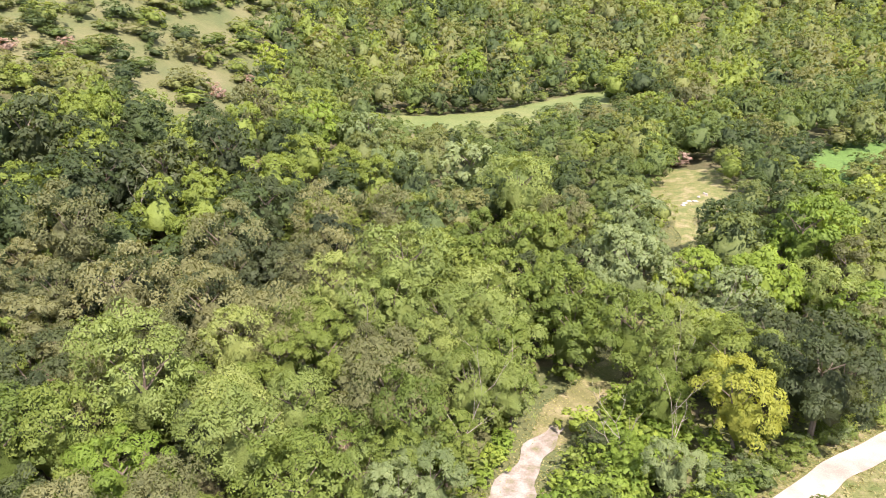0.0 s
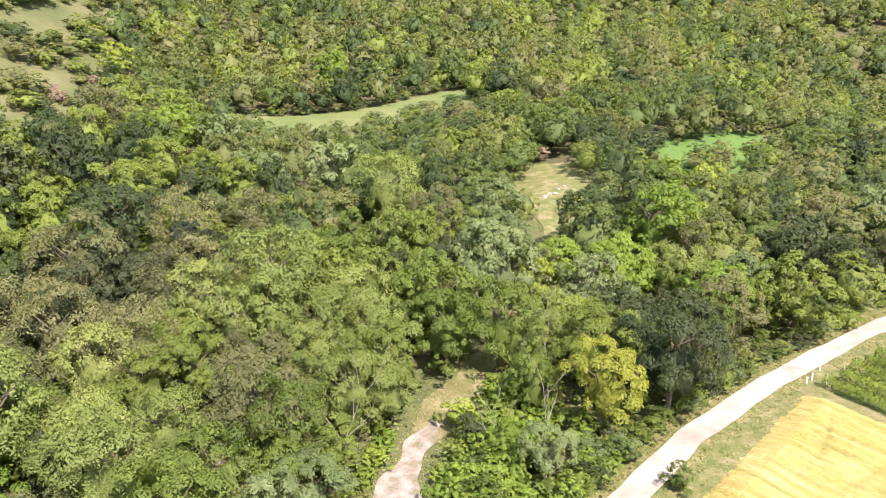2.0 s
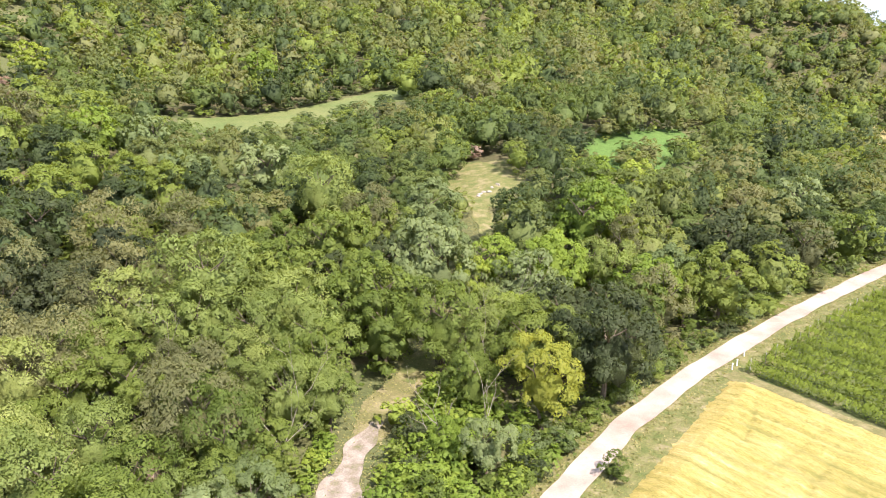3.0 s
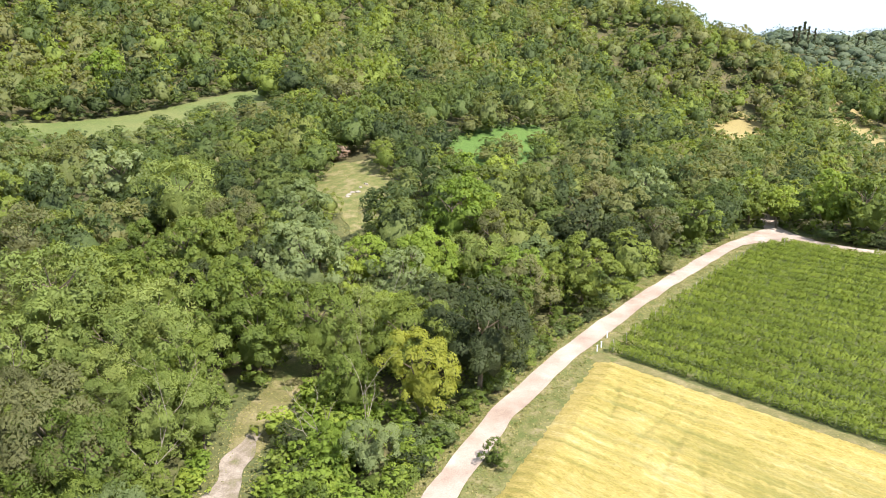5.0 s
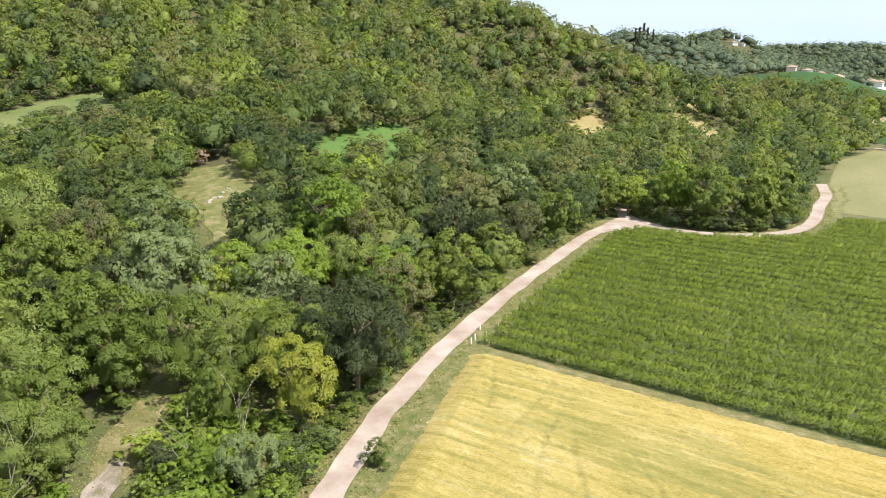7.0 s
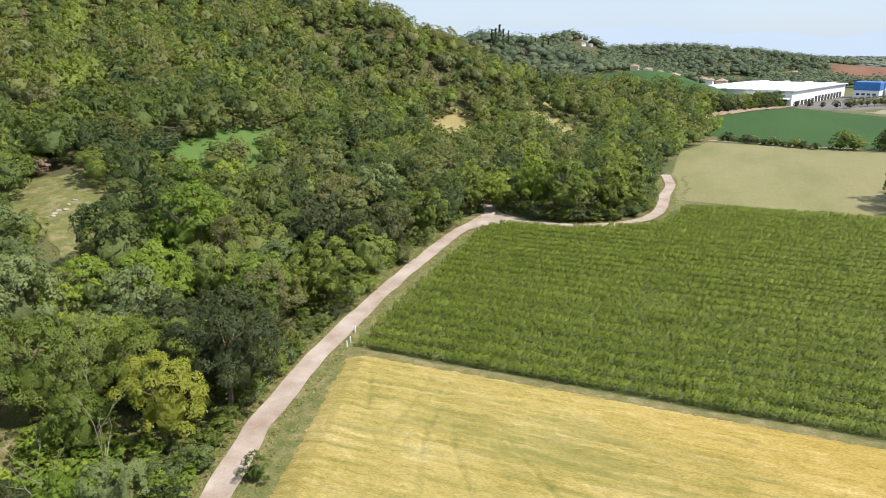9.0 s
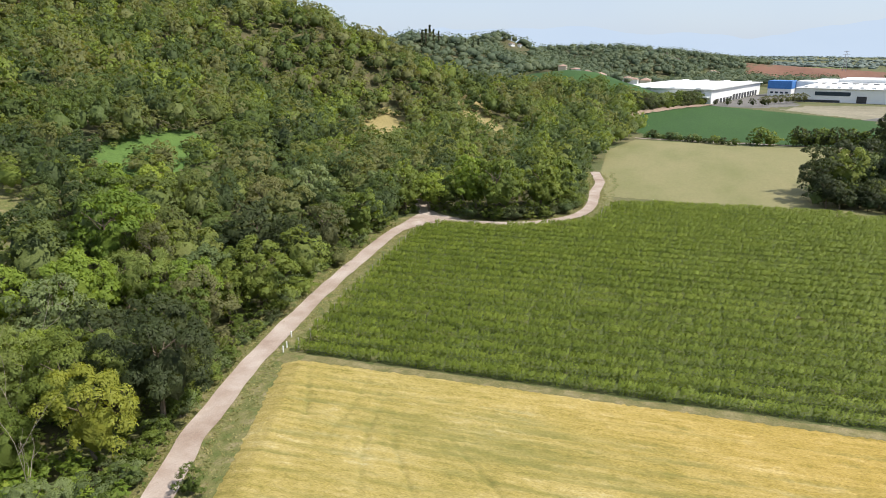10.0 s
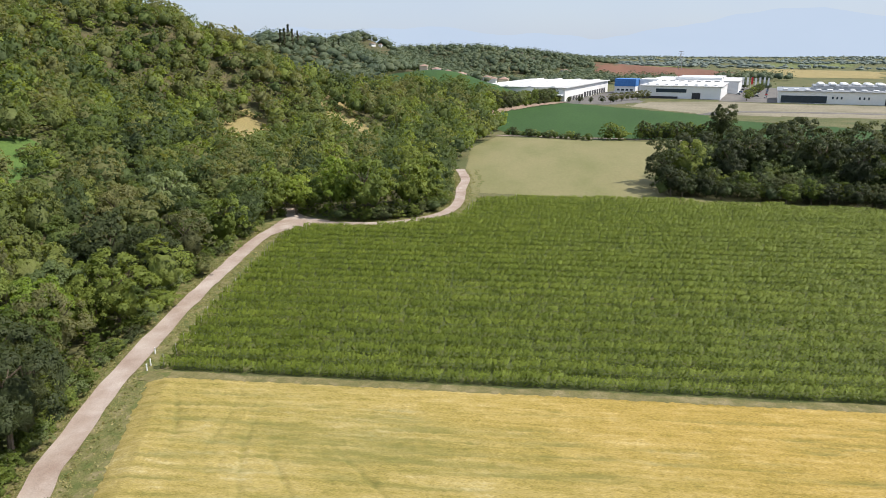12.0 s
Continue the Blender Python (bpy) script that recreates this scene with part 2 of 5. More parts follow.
M_PLASTER = paint("cream_plaster", (0.66, 0.58, 0.46), 0.8, 0, 0.2, 0.3)
M_ROOFTILE = paint("terracotta_roof", (0.40, 0.275, 0.215), 0.8, 0, 0.35, 0.8)
M_STONE = paint("rubble_stone", (0.55, 0.43, 0.34), 0.9, 0, 0.4, 0.4)
M_POST = paint("weathered_post", (0.5, 0.47, 0.42), 0.8, 0, 0.3, 2.0)
M_METAL = paint("galvanised_steel", (0.45, 0.46, 0.47), 0.4, 0.8)


# Haze is painted in: the mountains emit a flat blue close to the sky's.
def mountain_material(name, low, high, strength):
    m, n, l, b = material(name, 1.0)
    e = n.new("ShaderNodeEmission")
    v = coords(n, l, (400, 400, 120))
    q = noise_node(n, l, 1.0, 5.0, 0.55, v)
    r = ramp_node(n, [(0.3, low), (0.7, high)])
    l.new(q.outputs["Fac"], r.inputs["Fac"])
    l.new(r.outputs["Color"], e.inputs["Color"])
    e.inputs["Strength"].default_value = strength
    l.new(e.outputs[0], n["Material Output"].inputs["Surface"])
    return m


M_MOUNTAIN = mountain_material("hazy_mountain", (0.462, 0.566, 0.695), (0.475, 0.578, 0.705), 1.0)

# ---- mesh helpers ----
rng = np.random.default_rng(7)


def quads(name, v, mat, tint=None):
    """A mesh of loose four-cornered sprays; v is n x 4 x 3."""
    k = len(v)
    me = bpy.data.meshes.new(name)
    me.vertices.add(k * 4)
    me.vertices.foreach_set("co", np.ascontiguousarray(v, np.float32).ravel())
    me.loops.add(k * 4)
    me.loops.foreach_set("vertex_index", np.arange(k * 4, dtype=np.int32))
    me.polygons.add(k)
    me.polygons.foreach_set("loop_start", np.arange(0, k * 4, 4, dtype=np.int32))
    if tint is not None:
        me.attributes.new("tint", "FLOAT", "FACE").data.foreach_set("value", np.asarray(tint, np.float32))
    me.materials.append(mat)
    me.update(calc_edges=True)
    return me


def grid_mesh(name, xs, ys, zfun, mat, keep=None):
    """A sheet over the grid xs, ys at the height zfun; keep picks its cells."""
    X, Y = np.meshgrid(xs, ys)
    co = np.stack([X, Y, zfun(X, Y)], -1).reshape(-1, 3)
    w = len(xs)
    i, j = np.meshgrid(np.arange(w - 1), np.arange(len(ys) - 1))
    a = (j * w + i).ravel()
    f = np.stack([a, a + 1, a + w + 1, a + w], 1)
    if keep is not None:
        c = co[f].mean(1)
        f = f[keep(c[:, 0], c[:, 1])]
        used = np.unique(f)
        back = np.zeros(len(co), int)
        back[used] = np.arange(len(used))
        f, co = back[f], co[used]
    me = bpy.data.meshes.new(name)
    me.vertices.add(len(co))
    me.vertices.foreach_set("co", co.astype(np.float32).ravel())
    me.loops.add(len(f) * 4)
    me.loops.foreach_set("vertex_index", f.astype(np.int32).ravel())
    me.polygons.add(len(f))
    me.polygons.foreach_set("loop_start", np.arange(0, len(f) * 4, 4, dtype=np.int32))
    me.polygons.foreach_set("use_smooth", np.ones(len(f), bool))
    me.materials.append(mat)
    me.update(calc_edges=True)
    return me


def part(name, data, mat, parent, label=""):
    """One mesh object under a thing; data is a bmesh or a mesh."""
    if isinstance(data, bmesh.types.BMesh):
        me = bpy.data.meshes.new(name)
        data.to_mesh(me)
        data.free()
    else:
        me = data
    if mat is not None:
        me.materials.clear()
        me.materials.append(mat)
    ob = new(name, me)
    ob.parent = parent
    return tagged(ob, label)


def inside(poly, x, y):
    """Whether points lie in a polygon."""
    x, y = np.asarray(x, float), np.asarray(y, float)
    r = np.zeros(x.shape, bool)
    for (x0, y0), (x1, y1) in zip(poly, poly[1:] + poly[:1]):
        c = ((y0 > y) != (y1 > y)) & (x < (x1 - x0) * (y - y0) / ((y1 - y0) or 1e-9) + x0)
        r ^= c
    return r


def capsule(x, y, x0, y0, x1, y1):
    """Distance from points to a line piece."""
    dx, dy = x1 - x0, y1 - y0
    k = np.clip(((x - x0) * dx + (y - y0) * dy) / (dx * dx + dy * dy + 1e-9), 0, 1)
    return np.hypot(x - x0 - k * dx, y - y0 - k * dy)


def chain(x, y, pts):
    return np.min([capsule(x, y, *a, *b) for a, b in zip(pts, pts[1:])], axis=0)


def smooth_line(pts, step):
    """A soft curve through the points, cut at even steps."""
    p = [Vector(q) for q in pts]
    p = [2 * p[0] - p[1]] + p + [2 * p[-1] - p[-2]]
    dense = []
    for a, b, c, d in zip(p, p[1:], p[2:], p[3:]):
        for s in np.linspace(0, 1, 24, endpoint=False):
            dense.append(0.5 * (2 * b + (c - a) * s + (2 * a - 5 * b + 4 * c - d) * s * s + (3 * b - a - 3 * c + d) * s ** 3))
    dense = np.array([tuple(q) for q in dense + [p[-2]]])
    run = np.concatenate([[0], np.cumsum(np.hypot(*np.diff(dense, axis=0).T))])
    at = np.arange(0, run[-1], step)
    return np.stack([np.interp(at, run, dense[:, 0]), np.interp(at, run, dense[:, 1])], 1)


# ---- the lie of the land ----
# height, centre, two half-widths, turn
HILLS = [(22.5, 198, 256, 250, 41, 0.419), (70.7, -5, 404, 106, 533, -1.281), (14.8, 87, 131, 99, 42, 0.719),
         (27.7, 263, 238, 56, 40, -0.499), (46.6, -112, 243, 60, 134, 0.072), (37.7, 178, 327, 264, 64, 0.33), (15.3, 472, 232, 338, 91, 0.726), (7.0, 440, 207, 60, 34, 0.7), (7.0, 232, 322, 75, 60, 0.6)]
FAR_HILLS = [(20, 505, 372, 90, 60, 0.6), (30, 800, 480, 110, 90, 0.3), (10, 780, 470, 40, 40, 0), (36, 1080, 470, 260, 90, -0.9), (26, 900, 330, 80, 60, 0),
             (20, 1330, 430, 200, 90, -1.0), (16, 640, 430, 160, 90, 0.5), (45, 300, 900, 300, 260, 0.3)]


def step(a, b, x):
    t = np.clip((x - a) / (b - a), 0, 1)
    return t * t * (3 - 2 * t)


def bumps(hills, x, y):
    s = 0
    for A, cx, cy, sx, sy, r in hills:
        c, q, dx, dy = math.cos(r), math.sin(r), x - cx, y - cy
        s = s + A * np.exp(-((c * dx + q * dy) / sx) ** 2 - ((c * dy - q * dx) / sy) ** 2)
    return s


def height(x, y):
    x, y = np.asarray(x, float), np.asarray(y, float)
    u = -0.407 * (x - 47.9) + 0.914 * (y - 61.1)
    near = bumps(HILLS, x, y) * step(2, 75, u + np.maximum(0, x - 120) * 0.35)
    return near + bumps(FAR_HILLS, x, y) * step(430, 640, np.hypot(x, y))


ROAD = [(-6, 22), (8, 33), (17, 39.5), (25, 46), (33.5, 52.6), (40.5, 57), (48, 61.4), (60, 67.4), (72, 73.2), (88, 80), (101, 85.3),
        (111, 88.2), (117.5, 86.5), (121, 79), (124.5, 71.5), (131, 66), (139, 63.4), (148, 64.3), (157, 67.3), (168, 71.5), (180, 75.5), (196, 84)]
TRACK = [(3, 42), (6.1, 50.2), (8.2, 54), (11, 61), (15.5, 67), (19.5, 72), (25, 81), (32, 92), (37, 101), (40, 112), (43, 124), (46, 134)]
VINES = [(53.0, 60.4), (78.0, -14.3), (96, -68), (200, -100), (178.8, -26), (170.7, 23.6), (156, 61), (146, 60.5), (138, 58.5),
         (130, 62), (122.5, 68), (118, 76), (114, 83), (109, 84), (101, 81), (88, 75.6), (72, 69), (62, 64)]
WHEAT = [(49.4, 58.6), (61, 25.5), (76.5, -15.5), (94, -70), (30, -80), (-6, -10), (2, 20), (16, 33.5), (27, 43), (33.5, 47.5), (41, 53)]
HAY = [(163.6, 66.5), (188, 79), (242, 99.5), (279, 103), (288, 40.7), (268, -50), (185, -60), (180, -26), (172.5, 24)]
CROP = [(290, 101), (296, 54), (300, 26), (300, -60), (372, -60), (400, 26), (424, 32), (484, 128), (374, 138), (330, 130)]


def sheet(name, label, category, poly, mat, cell, lift, rough=0.0):
    xs = np.arange(min(p[0] for p in poly) - cell, max(p[0] for p in poly) + cell * 1.5, cell)
    ys = np.arange(min(p[1] for p in poly) - cell, max(p[1] for p in poly) + cell * 1.5, cell)
    me = grid_mesh(name, xs, ys, lambda X, Y: height(X, Y) + lift + rough * np.sin(X * 1.7 + Y) * np.sin(Y * 1.3), mat,
                   lambda x, y: inside(poly, x, y))
    return tagged(new(name, me), label, category, kind="structure")


def ribbon(name, label, category, pts, width, mat, lift, wobble=0.15, rows=6):
    c = smooth_line(pts, 0.8)
    d = np.gradient(c, axis=0)
    d /= np.hypot(*d.T)[:, None]
    side = np.stack([-d[:, 1], d[:, 0]], 1)
    k = np.linspace(-1, 1, rows)
    j = rng.normal(0, wobble, (len(c), 2))
    for _ in range(3):
        j = (j + np.roll(j, 1, 0) + np.roll(j, -1, 0)) / 2.2
    w = np.where(k[None] < 0, width / 2 + j[:, :1], width / 2 + j[:, 1:])
    P = c[:, None] + side[:, None] * (k[None] * w)[:, :, None]
    # two worn wheel ruts and a crowned middle
    z = height(P[..., 0], P[..., 1]) + lift + 0.03 * np.cos(k * 6.0)[None]
    co = np.concatenate([P, z[..., None]], -1).reshape(-1, 3)
    a = (np.arange(len(c) - 1)[:, None] * rows + np.arange(rows - 1)[None]).ravel()
    f = np.stack([a, a + 1, a + rows + 1, a + rows], 1)
    me = bpy.data.meshes.new(name)
    me.from_pydata(co.tolist(), [], f[:, ::-1].tolist())
    me.polygons.foreach_set("use_smooth", np.ones(len(f), bool))
    me.materials.append(mat)
    return tagged(new(name, me), label, category, kind="structure")


def axis(lo, hi, fine0, fine1, cell):
    """Grid lines: even in the middle, ever wider outside."""
    mid = list(np.arange(fine0, fine1 + cell, cell))
    out, s = [], cell
    x = fine1 + cell
    while x < hi:
        s *= 1.07
        x += s
        out.append(x)
    low, s, x = [], cell, fine0
    while x > lo:
        s *= 1.07
        x -= s
        low.append(x)
    return np.array(low[::-1] + mid + out)


ground = new("ground", grid_mesh("ground", axis(-4600, 4600, -220, 480, 4.0), axis(-4600, 4600, -80, 420, 4.0), height, M_GROUND))
tagged(ground, "dry grassland rolling from the valley up the hill", "ground", kind="structure")
ribbon("road", "pale gravel farm road curving along the wood", "road", ROAD, 2.7, M_ROAD, 0.15, 0.07)
ribbon("road_middle", "grass strip between the wheel tracks of the road", "grass", [(-6, 22), (8, 33), (17, 39.5), (22, 43.6)], 0.4, M_VERGE, 0.2, 0.1, 4)
ribbon("footpath", "pale stony track leading into the wood", "path", TRACK[:4], 2.7, M_TRACK, 0.08, 0.4)
sheet("track_clearing", "dry grassy opening beside the track", "clearing", [(7.5, 55.5), (10, 56), (13.5, 59.5), (18.5, 65.5), (19, 69), (15, 68.5), (10.5, 64)], M_HEAD, 0.3, 0.03)
ribbon("grass_track", "worn grassy track climbing between the trees", "path", TRACK[4:], 2.6, M_VERGE, 0.07, 0.4)
ribbon("verge", "rough grassy verge beside the gravel road", "verge", ROAD, 9.8, M_VERGE, 0.045, 0.3, 9)
ribbon("headland", "grassy headland between the wheat and the vines", "grass", [(51.4, 60.2), (60.2, 33.6), (76.7, -15.5), (94.2, -70)], 2.4, M_HEAD, 0.05, 0.15)
ribbon("side_path", "bare dirt path turning off into the wood", "path", [(119, 89), (122, 92), (126.5, 96), (134, 101.5)], 2.6, M_ROAD, 0.05, 0.5)
sheet("dirt_fan", "trampled pale dirt where the path leaves the road", "dirt", [(104, 86.6), (108, 88.8), (117.5, 92), (123, 93), (124, 90.5), (122.5, 85), (122, 80), (116, 84.5), (110, 86)], M_ROAD, 0.5, 0.13)
sheet("vineyard_floor", "grassy ground between the vine rows", "ground", VINES, M_VINESOIL, 1.0, 0.015)
sheet("hay_field", "pale mown hay field beyond the vineyard", "field", HAY, M_HAY, 0.7, 0.04)
sheet("crop_field", "deep green crop field before the works", "field", CROP, M_CROP, 3.0, 0.05)


def wheat_mesh():
    """The standing wheat: a sheet laid along the sowing lines, with a ragged top, lodged hollows and wheel lines."""
    A, C = np.array([0.317, -0.949]), np.array([0.949, 0.317])
    a0 = np.array([50.4, 58.7])
    cell = 0.3
    s_, c_ = np.meshgrid(np.arange(0, 140, cell), np.arange(0, 62, cell))
    # the road side of the field runs aslant to the sowing lines
    shift = 0.30 * c_
    X = a0[0] + (s_ + shift) * A[0] - c_ * C[0]
    Y = a0[1] + (s_ + shift) * A[1] - c_ * C[1]
    lodged = np.zeros(X.shape)
    # flattened streaks along the sowing lines, crowded towards the road's end of the field
    for k in range(300):
        cs, cc = 4 + 78 * rng.random() ** 1.5, 3.0 + 32 * rng.random() ** 1.2
        if k % 3 == 0:
            cs, cc = rng.normal(24, 7), rng.normal(11, 2.6)
        w, h = rng.uniform(0.7, 6.0), rng.uniform(0.1, 0.34)
        lodged = np.maximum(lodged, rng.uniform(0.35, 1) * np.exp(-((s_ - cs) / w) ** 2 - ((c_ - cc + 0.02 * (s_ - cs)) / h) ** 2))
    wheel = np.zeros(X.shape)
    for k in range(9):
        off = 3.0 + 1.9 * k + 2.2 * np.sin(c_ * 0.13 + 0.5 * k) + 0.16 * c_ * (k % 3)
        fade = np.clip(np.sin(c_ * 0.21 + 2.1 * k) + 0.1, 0, 1) * np.exp(-((c_ - 10 - k) / 12) ** 2)
        wheel += np.exp(-((s_ - off) / 0.28) ** 2) * fade
    wheel = np.clip(wheel, 0, 1)
    Z = 0.78 + 0.035 * np.sin(c_ * 2 * math.pi / 0.8) + rng.normal(0, 0.045, X.shape) - 0.22 * lodged - 0.14 * wheel
    X[:, 0] += rng.normal(0, 0.12, len(X))
    Y[:, 0] += rng.normal(0, 0.12, len(X))
    Z *= np.clip((s_ + 0.05) / 2.6, 0.0, 1) ** 0.8
    Z[c_ < 0.01] = 0.0
    co = np.stack([X, Y, Z], -1).reshape(-1, 3)
    w = X.shape[1]
    i, j = np.meshgrid(np.arange(w - 1), np.arange(X.shape[0] - 1))
    a = (j * w + i).ravel()
    f = np.stack([a, a + w, a + w + 1, a + 1], 1)
    me = bpy.data.meshes.new("wheat_field")
    me.vertices.add(len(co))
    me.vertices.foreach_set("co", co.astype(np.float32).ravel())
    me.loops.add(len(f) * 4)
    me.loops.foreach_set("vertex_index", f.astype(np.int32).ravel())
    me.polygons.add(len(f))
    me.polygons.foreach_set("loop_start", np.arange(0, len(f) * 4, 4, dtype=np.int32))
    low = me.attributes.new("lodged", "FLOAT", "POINT")
    low.data.foreach_set("value", np.clip(0.9 * lodged + 0.3 * wheel, 0, 1).astype(np.float32).ravel())
    ripe = me.attributes.new("ripe", "FLOAT", "POINT")
    ripe.data.foreach_set("value", (0.05 + 0.95 * step(14, 62, s_ + 3 * np.sin(c_ * 0.3) - 0.5 * c_)).astype(np.float32).ravel())
    me.materials.append(M_WHEAT)
    me.update(calc_edges=True)
    return me


tagged(new("wheat_field", wheat_mesh()), "ripe golden wheat with lodged green-tinged patches", "wheat", kind="stuff")

sheet("green_meadow", "bright green meadow in a gap of the wood", "meadow", [(67.8, 123.2), (81.8, 125.4), (101.5, 139.8), (110.4, 147.9), (109.3, 157.9), (93.3, 153.6), (71.5, 143.3)], M_LUSH, 1.5, 0.06)
sheet("upper_meadow", "pale green meadow strip on the slope", "meadow", [(-16, 176), (8, 174), (30, 186), (48, 198), (66, 206), (64, 220), (40, 215), (24, 207), (6, 198), (-12, 194)], M_MEADOW, 1.5, 0.06)
sheet("stubble_clearing", "dry golden clearing inside the wood", "field", [(176, 150), (208, 158), (240, 182), (238, 200), (205, 200), (186, 184)], M_STUBBLE, 2.0, 0.06)
sheet("dry_clearing", "dry tan clearing among the trees", "field", [(225, 132), (240, 136), (275, 168), (310, 196), (300, 208), (262, 184), (236, 160)], M_STUBBLE, 2.0, 0.06)
sheet("stony_clearing", "dry stony clearing above the track", "clearing", [(35, 112), (45, 114), (54, 126), (54, 138), (44, 142), (38, 132)], M_VERGE, 1.0, 0.05)

# ---- trees ----


def sprays(c, nrm, size, narrow=0.62):
    """Kite-shaped leaf sprays at the points c, facing nrm."""
    k = len(c)
    nrm = nrm / (np.linalg.norm(nrm, axis=1, keepdims=True) + 1e-9)
    t = np.cross(nrm, rng.normal(size=(k, 3)))
    t /= np.linalg.norm(t, axis=1, keepdims=True) + 1e-9
    b = np.cross(nrm, t)
    s = (size * rng.uniform(0.65, 1.3, k))[:, None]
    drop = nrm * s * 0.28
    return np.stack([c + t * s * 0.62 - drop, c + b * s * 0.5 * narrow, c - t * s * 0.5 - drop * 0.6, c - b * s * 0.5 * narrow], 1)


def ball(k):
    d = rng.normal(size=(k, 3))
    return d / np.linalg.norm(d, axis=1, keepdims=True)


def crown(tall, wide, lobes, count, size, base=0.3, narrow=0.62, form="round", inner=0.18, jitter=0.34, shell=(0.74, 1.1)):
    """The leaf sprays of a crown: billows round a loose frame, denser outside."""
    out = []
    R = wide / 2
    sx, sy = rng.uniform(0.82, 1.18, 2)
    tip = rng.uniform(-0.14, 0.14, 2) * wide
    for i in range(lobes):
        u = (i + 0.5) / lobes
        if form == "cone":
            h = base + (1 - base) * u
            rr = R * (1.02 - u) ** 0.8 * 0.75
            a = i * 2.4 + rng.uniform(-0.4, 0.4)
            cen = np.array([math.cos(a) * rr * 0.45, math.sin(a) * rr * 0.45, tall * h * 0.95])
            rad = np.array([1, 1, 1.5]) * max(0.28 * R, rr * 0.8)
        else:
            up = 1 - 1.85 * u
            ring = math.sqrt(max(0.05, 1 - up * up))
            a = i * 2.39996 + rng.uniform(-0.35, 0.35)
            k = rng.uniform(0.42, 0.86)
            mid = tall * (base + 1) / 2
            half = tall * (1 - base) / 2
            cen = np.array([math.cos(a) * ring * R * k, math.sin(a) * ring * R * k, mid + up * half * 0.7])
            if form == "flat":
                cen[2] = tall * 0.8 + rng.uniform(-0.06, 0.05) * tall
            r0 = R * rng.uniform(0.2, 0.42) * (1.0 if lobes > 12 else 1.3)
            rad = np.array([r0, r0, r0 * rng.uniform(0.62, 0.9)])
            if form == "flat":
                rad[2] *= 0.6
        if form == "round":
            cen[:2] = cen[:2] * (sx, sy) + tip * (cen[2] / tall)
        m = max(6, int(count / lobes * rng.uniform(0.7, 1.3)))
        d = ball(m)
        d[:, 2] = np.abs(d[:, 2]) * np.where(rng.random(m) < 0.72, 1, -1)
        far = rng.uniform(*shell, m)[:, None]
        p = cen + d * rad * far
        nrm = d * 0.9 + np.array([0, 0, 0.45]) + rng.normal(0, jitter, (m, 3))
        out.append(sprays(p, nrm, np.full(m, size), narrow))
        q = max(3, int(m * inner))
        d = ball(q)
        out.append(sprays(cen + d * rad * 0.6, d + rng.normal(0, 0.3, (q, 3)), np.full(q, size * 2.3), 0.8))
    return np.concatenate(out)


def tube(bm, a, b, ra, rb, sides=6):
    """A tapered limb from a to b."""
    a, b = Vector(a), Vector(b)
    d = (b - a).normalized()
    s = d.orthogonal().normalized()
    q = d.cross(s)
    rings = []
    for p, r in ((a, ra), (b, rb)):
        rings.append([bm.verts.new(p + (s * math.cos(k * 2 * math.pi / sides) + q * math.sin(k * 2 * math.pi / sides)) * r) for k in range(sides)])
    for k in range(sides):
        bm.faces.new((rings[0][k], rings[0][(k + 1) % sides], rings[1][(k + 1) % sides], rings[1][k]))
    bm.faces.new(rings[1])
    return bm


def limbs(bm, at, way, length, thick, depth, spread=0.6):
    """A forking limb."""
    mid = at
    d = way.normalized()
    for k in range(3):
        nxt = mid + d * length / 3
        tube(bm, mid, nxt, thick * (1 - 0.2 * k), thick * (0.8 - 0.2 * k), 5)
        mid = nxt
        d = (d + Vector(rng.normal(0, 0.16, 3)) + Vector((0, 0, 0.06))).normalized()
        if depth and k:
            for _ in range(1 + (rng.random() < 0.6)):
                w = (d + Vector(rng.normal(0, spread, 3)) + Vector((0, 0, 0.15))).normalized()
                limbs(bm, mid, w, length * rng.uniform(0.45, 0.7), thick * 0.5, depth - 1, spread)
    return bm


def trunk_mesh(tall, thick):
    bm = bmesh.new()
    p = Vector((0, 0, -0.4))
    lean = Vector((rng.normal(0, 0.05), rng.normal(0, 0.05), 1))
    for k in range(4):
        q = p + lean * tall * 0.17 + Vector((rng.normal(0, 0.1), rng.normal(0, 0.1), 0))
        tube(bm, p, q, thick * (1.25 - 0.22 * k), thick * (1.03 - 0.22 * k), 7)
        p = q
    for k in range(5):
        a = k * 1.26 + rng.uniform(-0.3, 0.3)
        tube(bm, p - Vector((0, 0, tall * 0.08 * (k % 3))), p + Vector((math.cos(a) * tall * 0.2, math.sin(a) * tall * 0.2, tall * 0.16)), thick * 0.4, thick * 0.12, 5)
    return bm


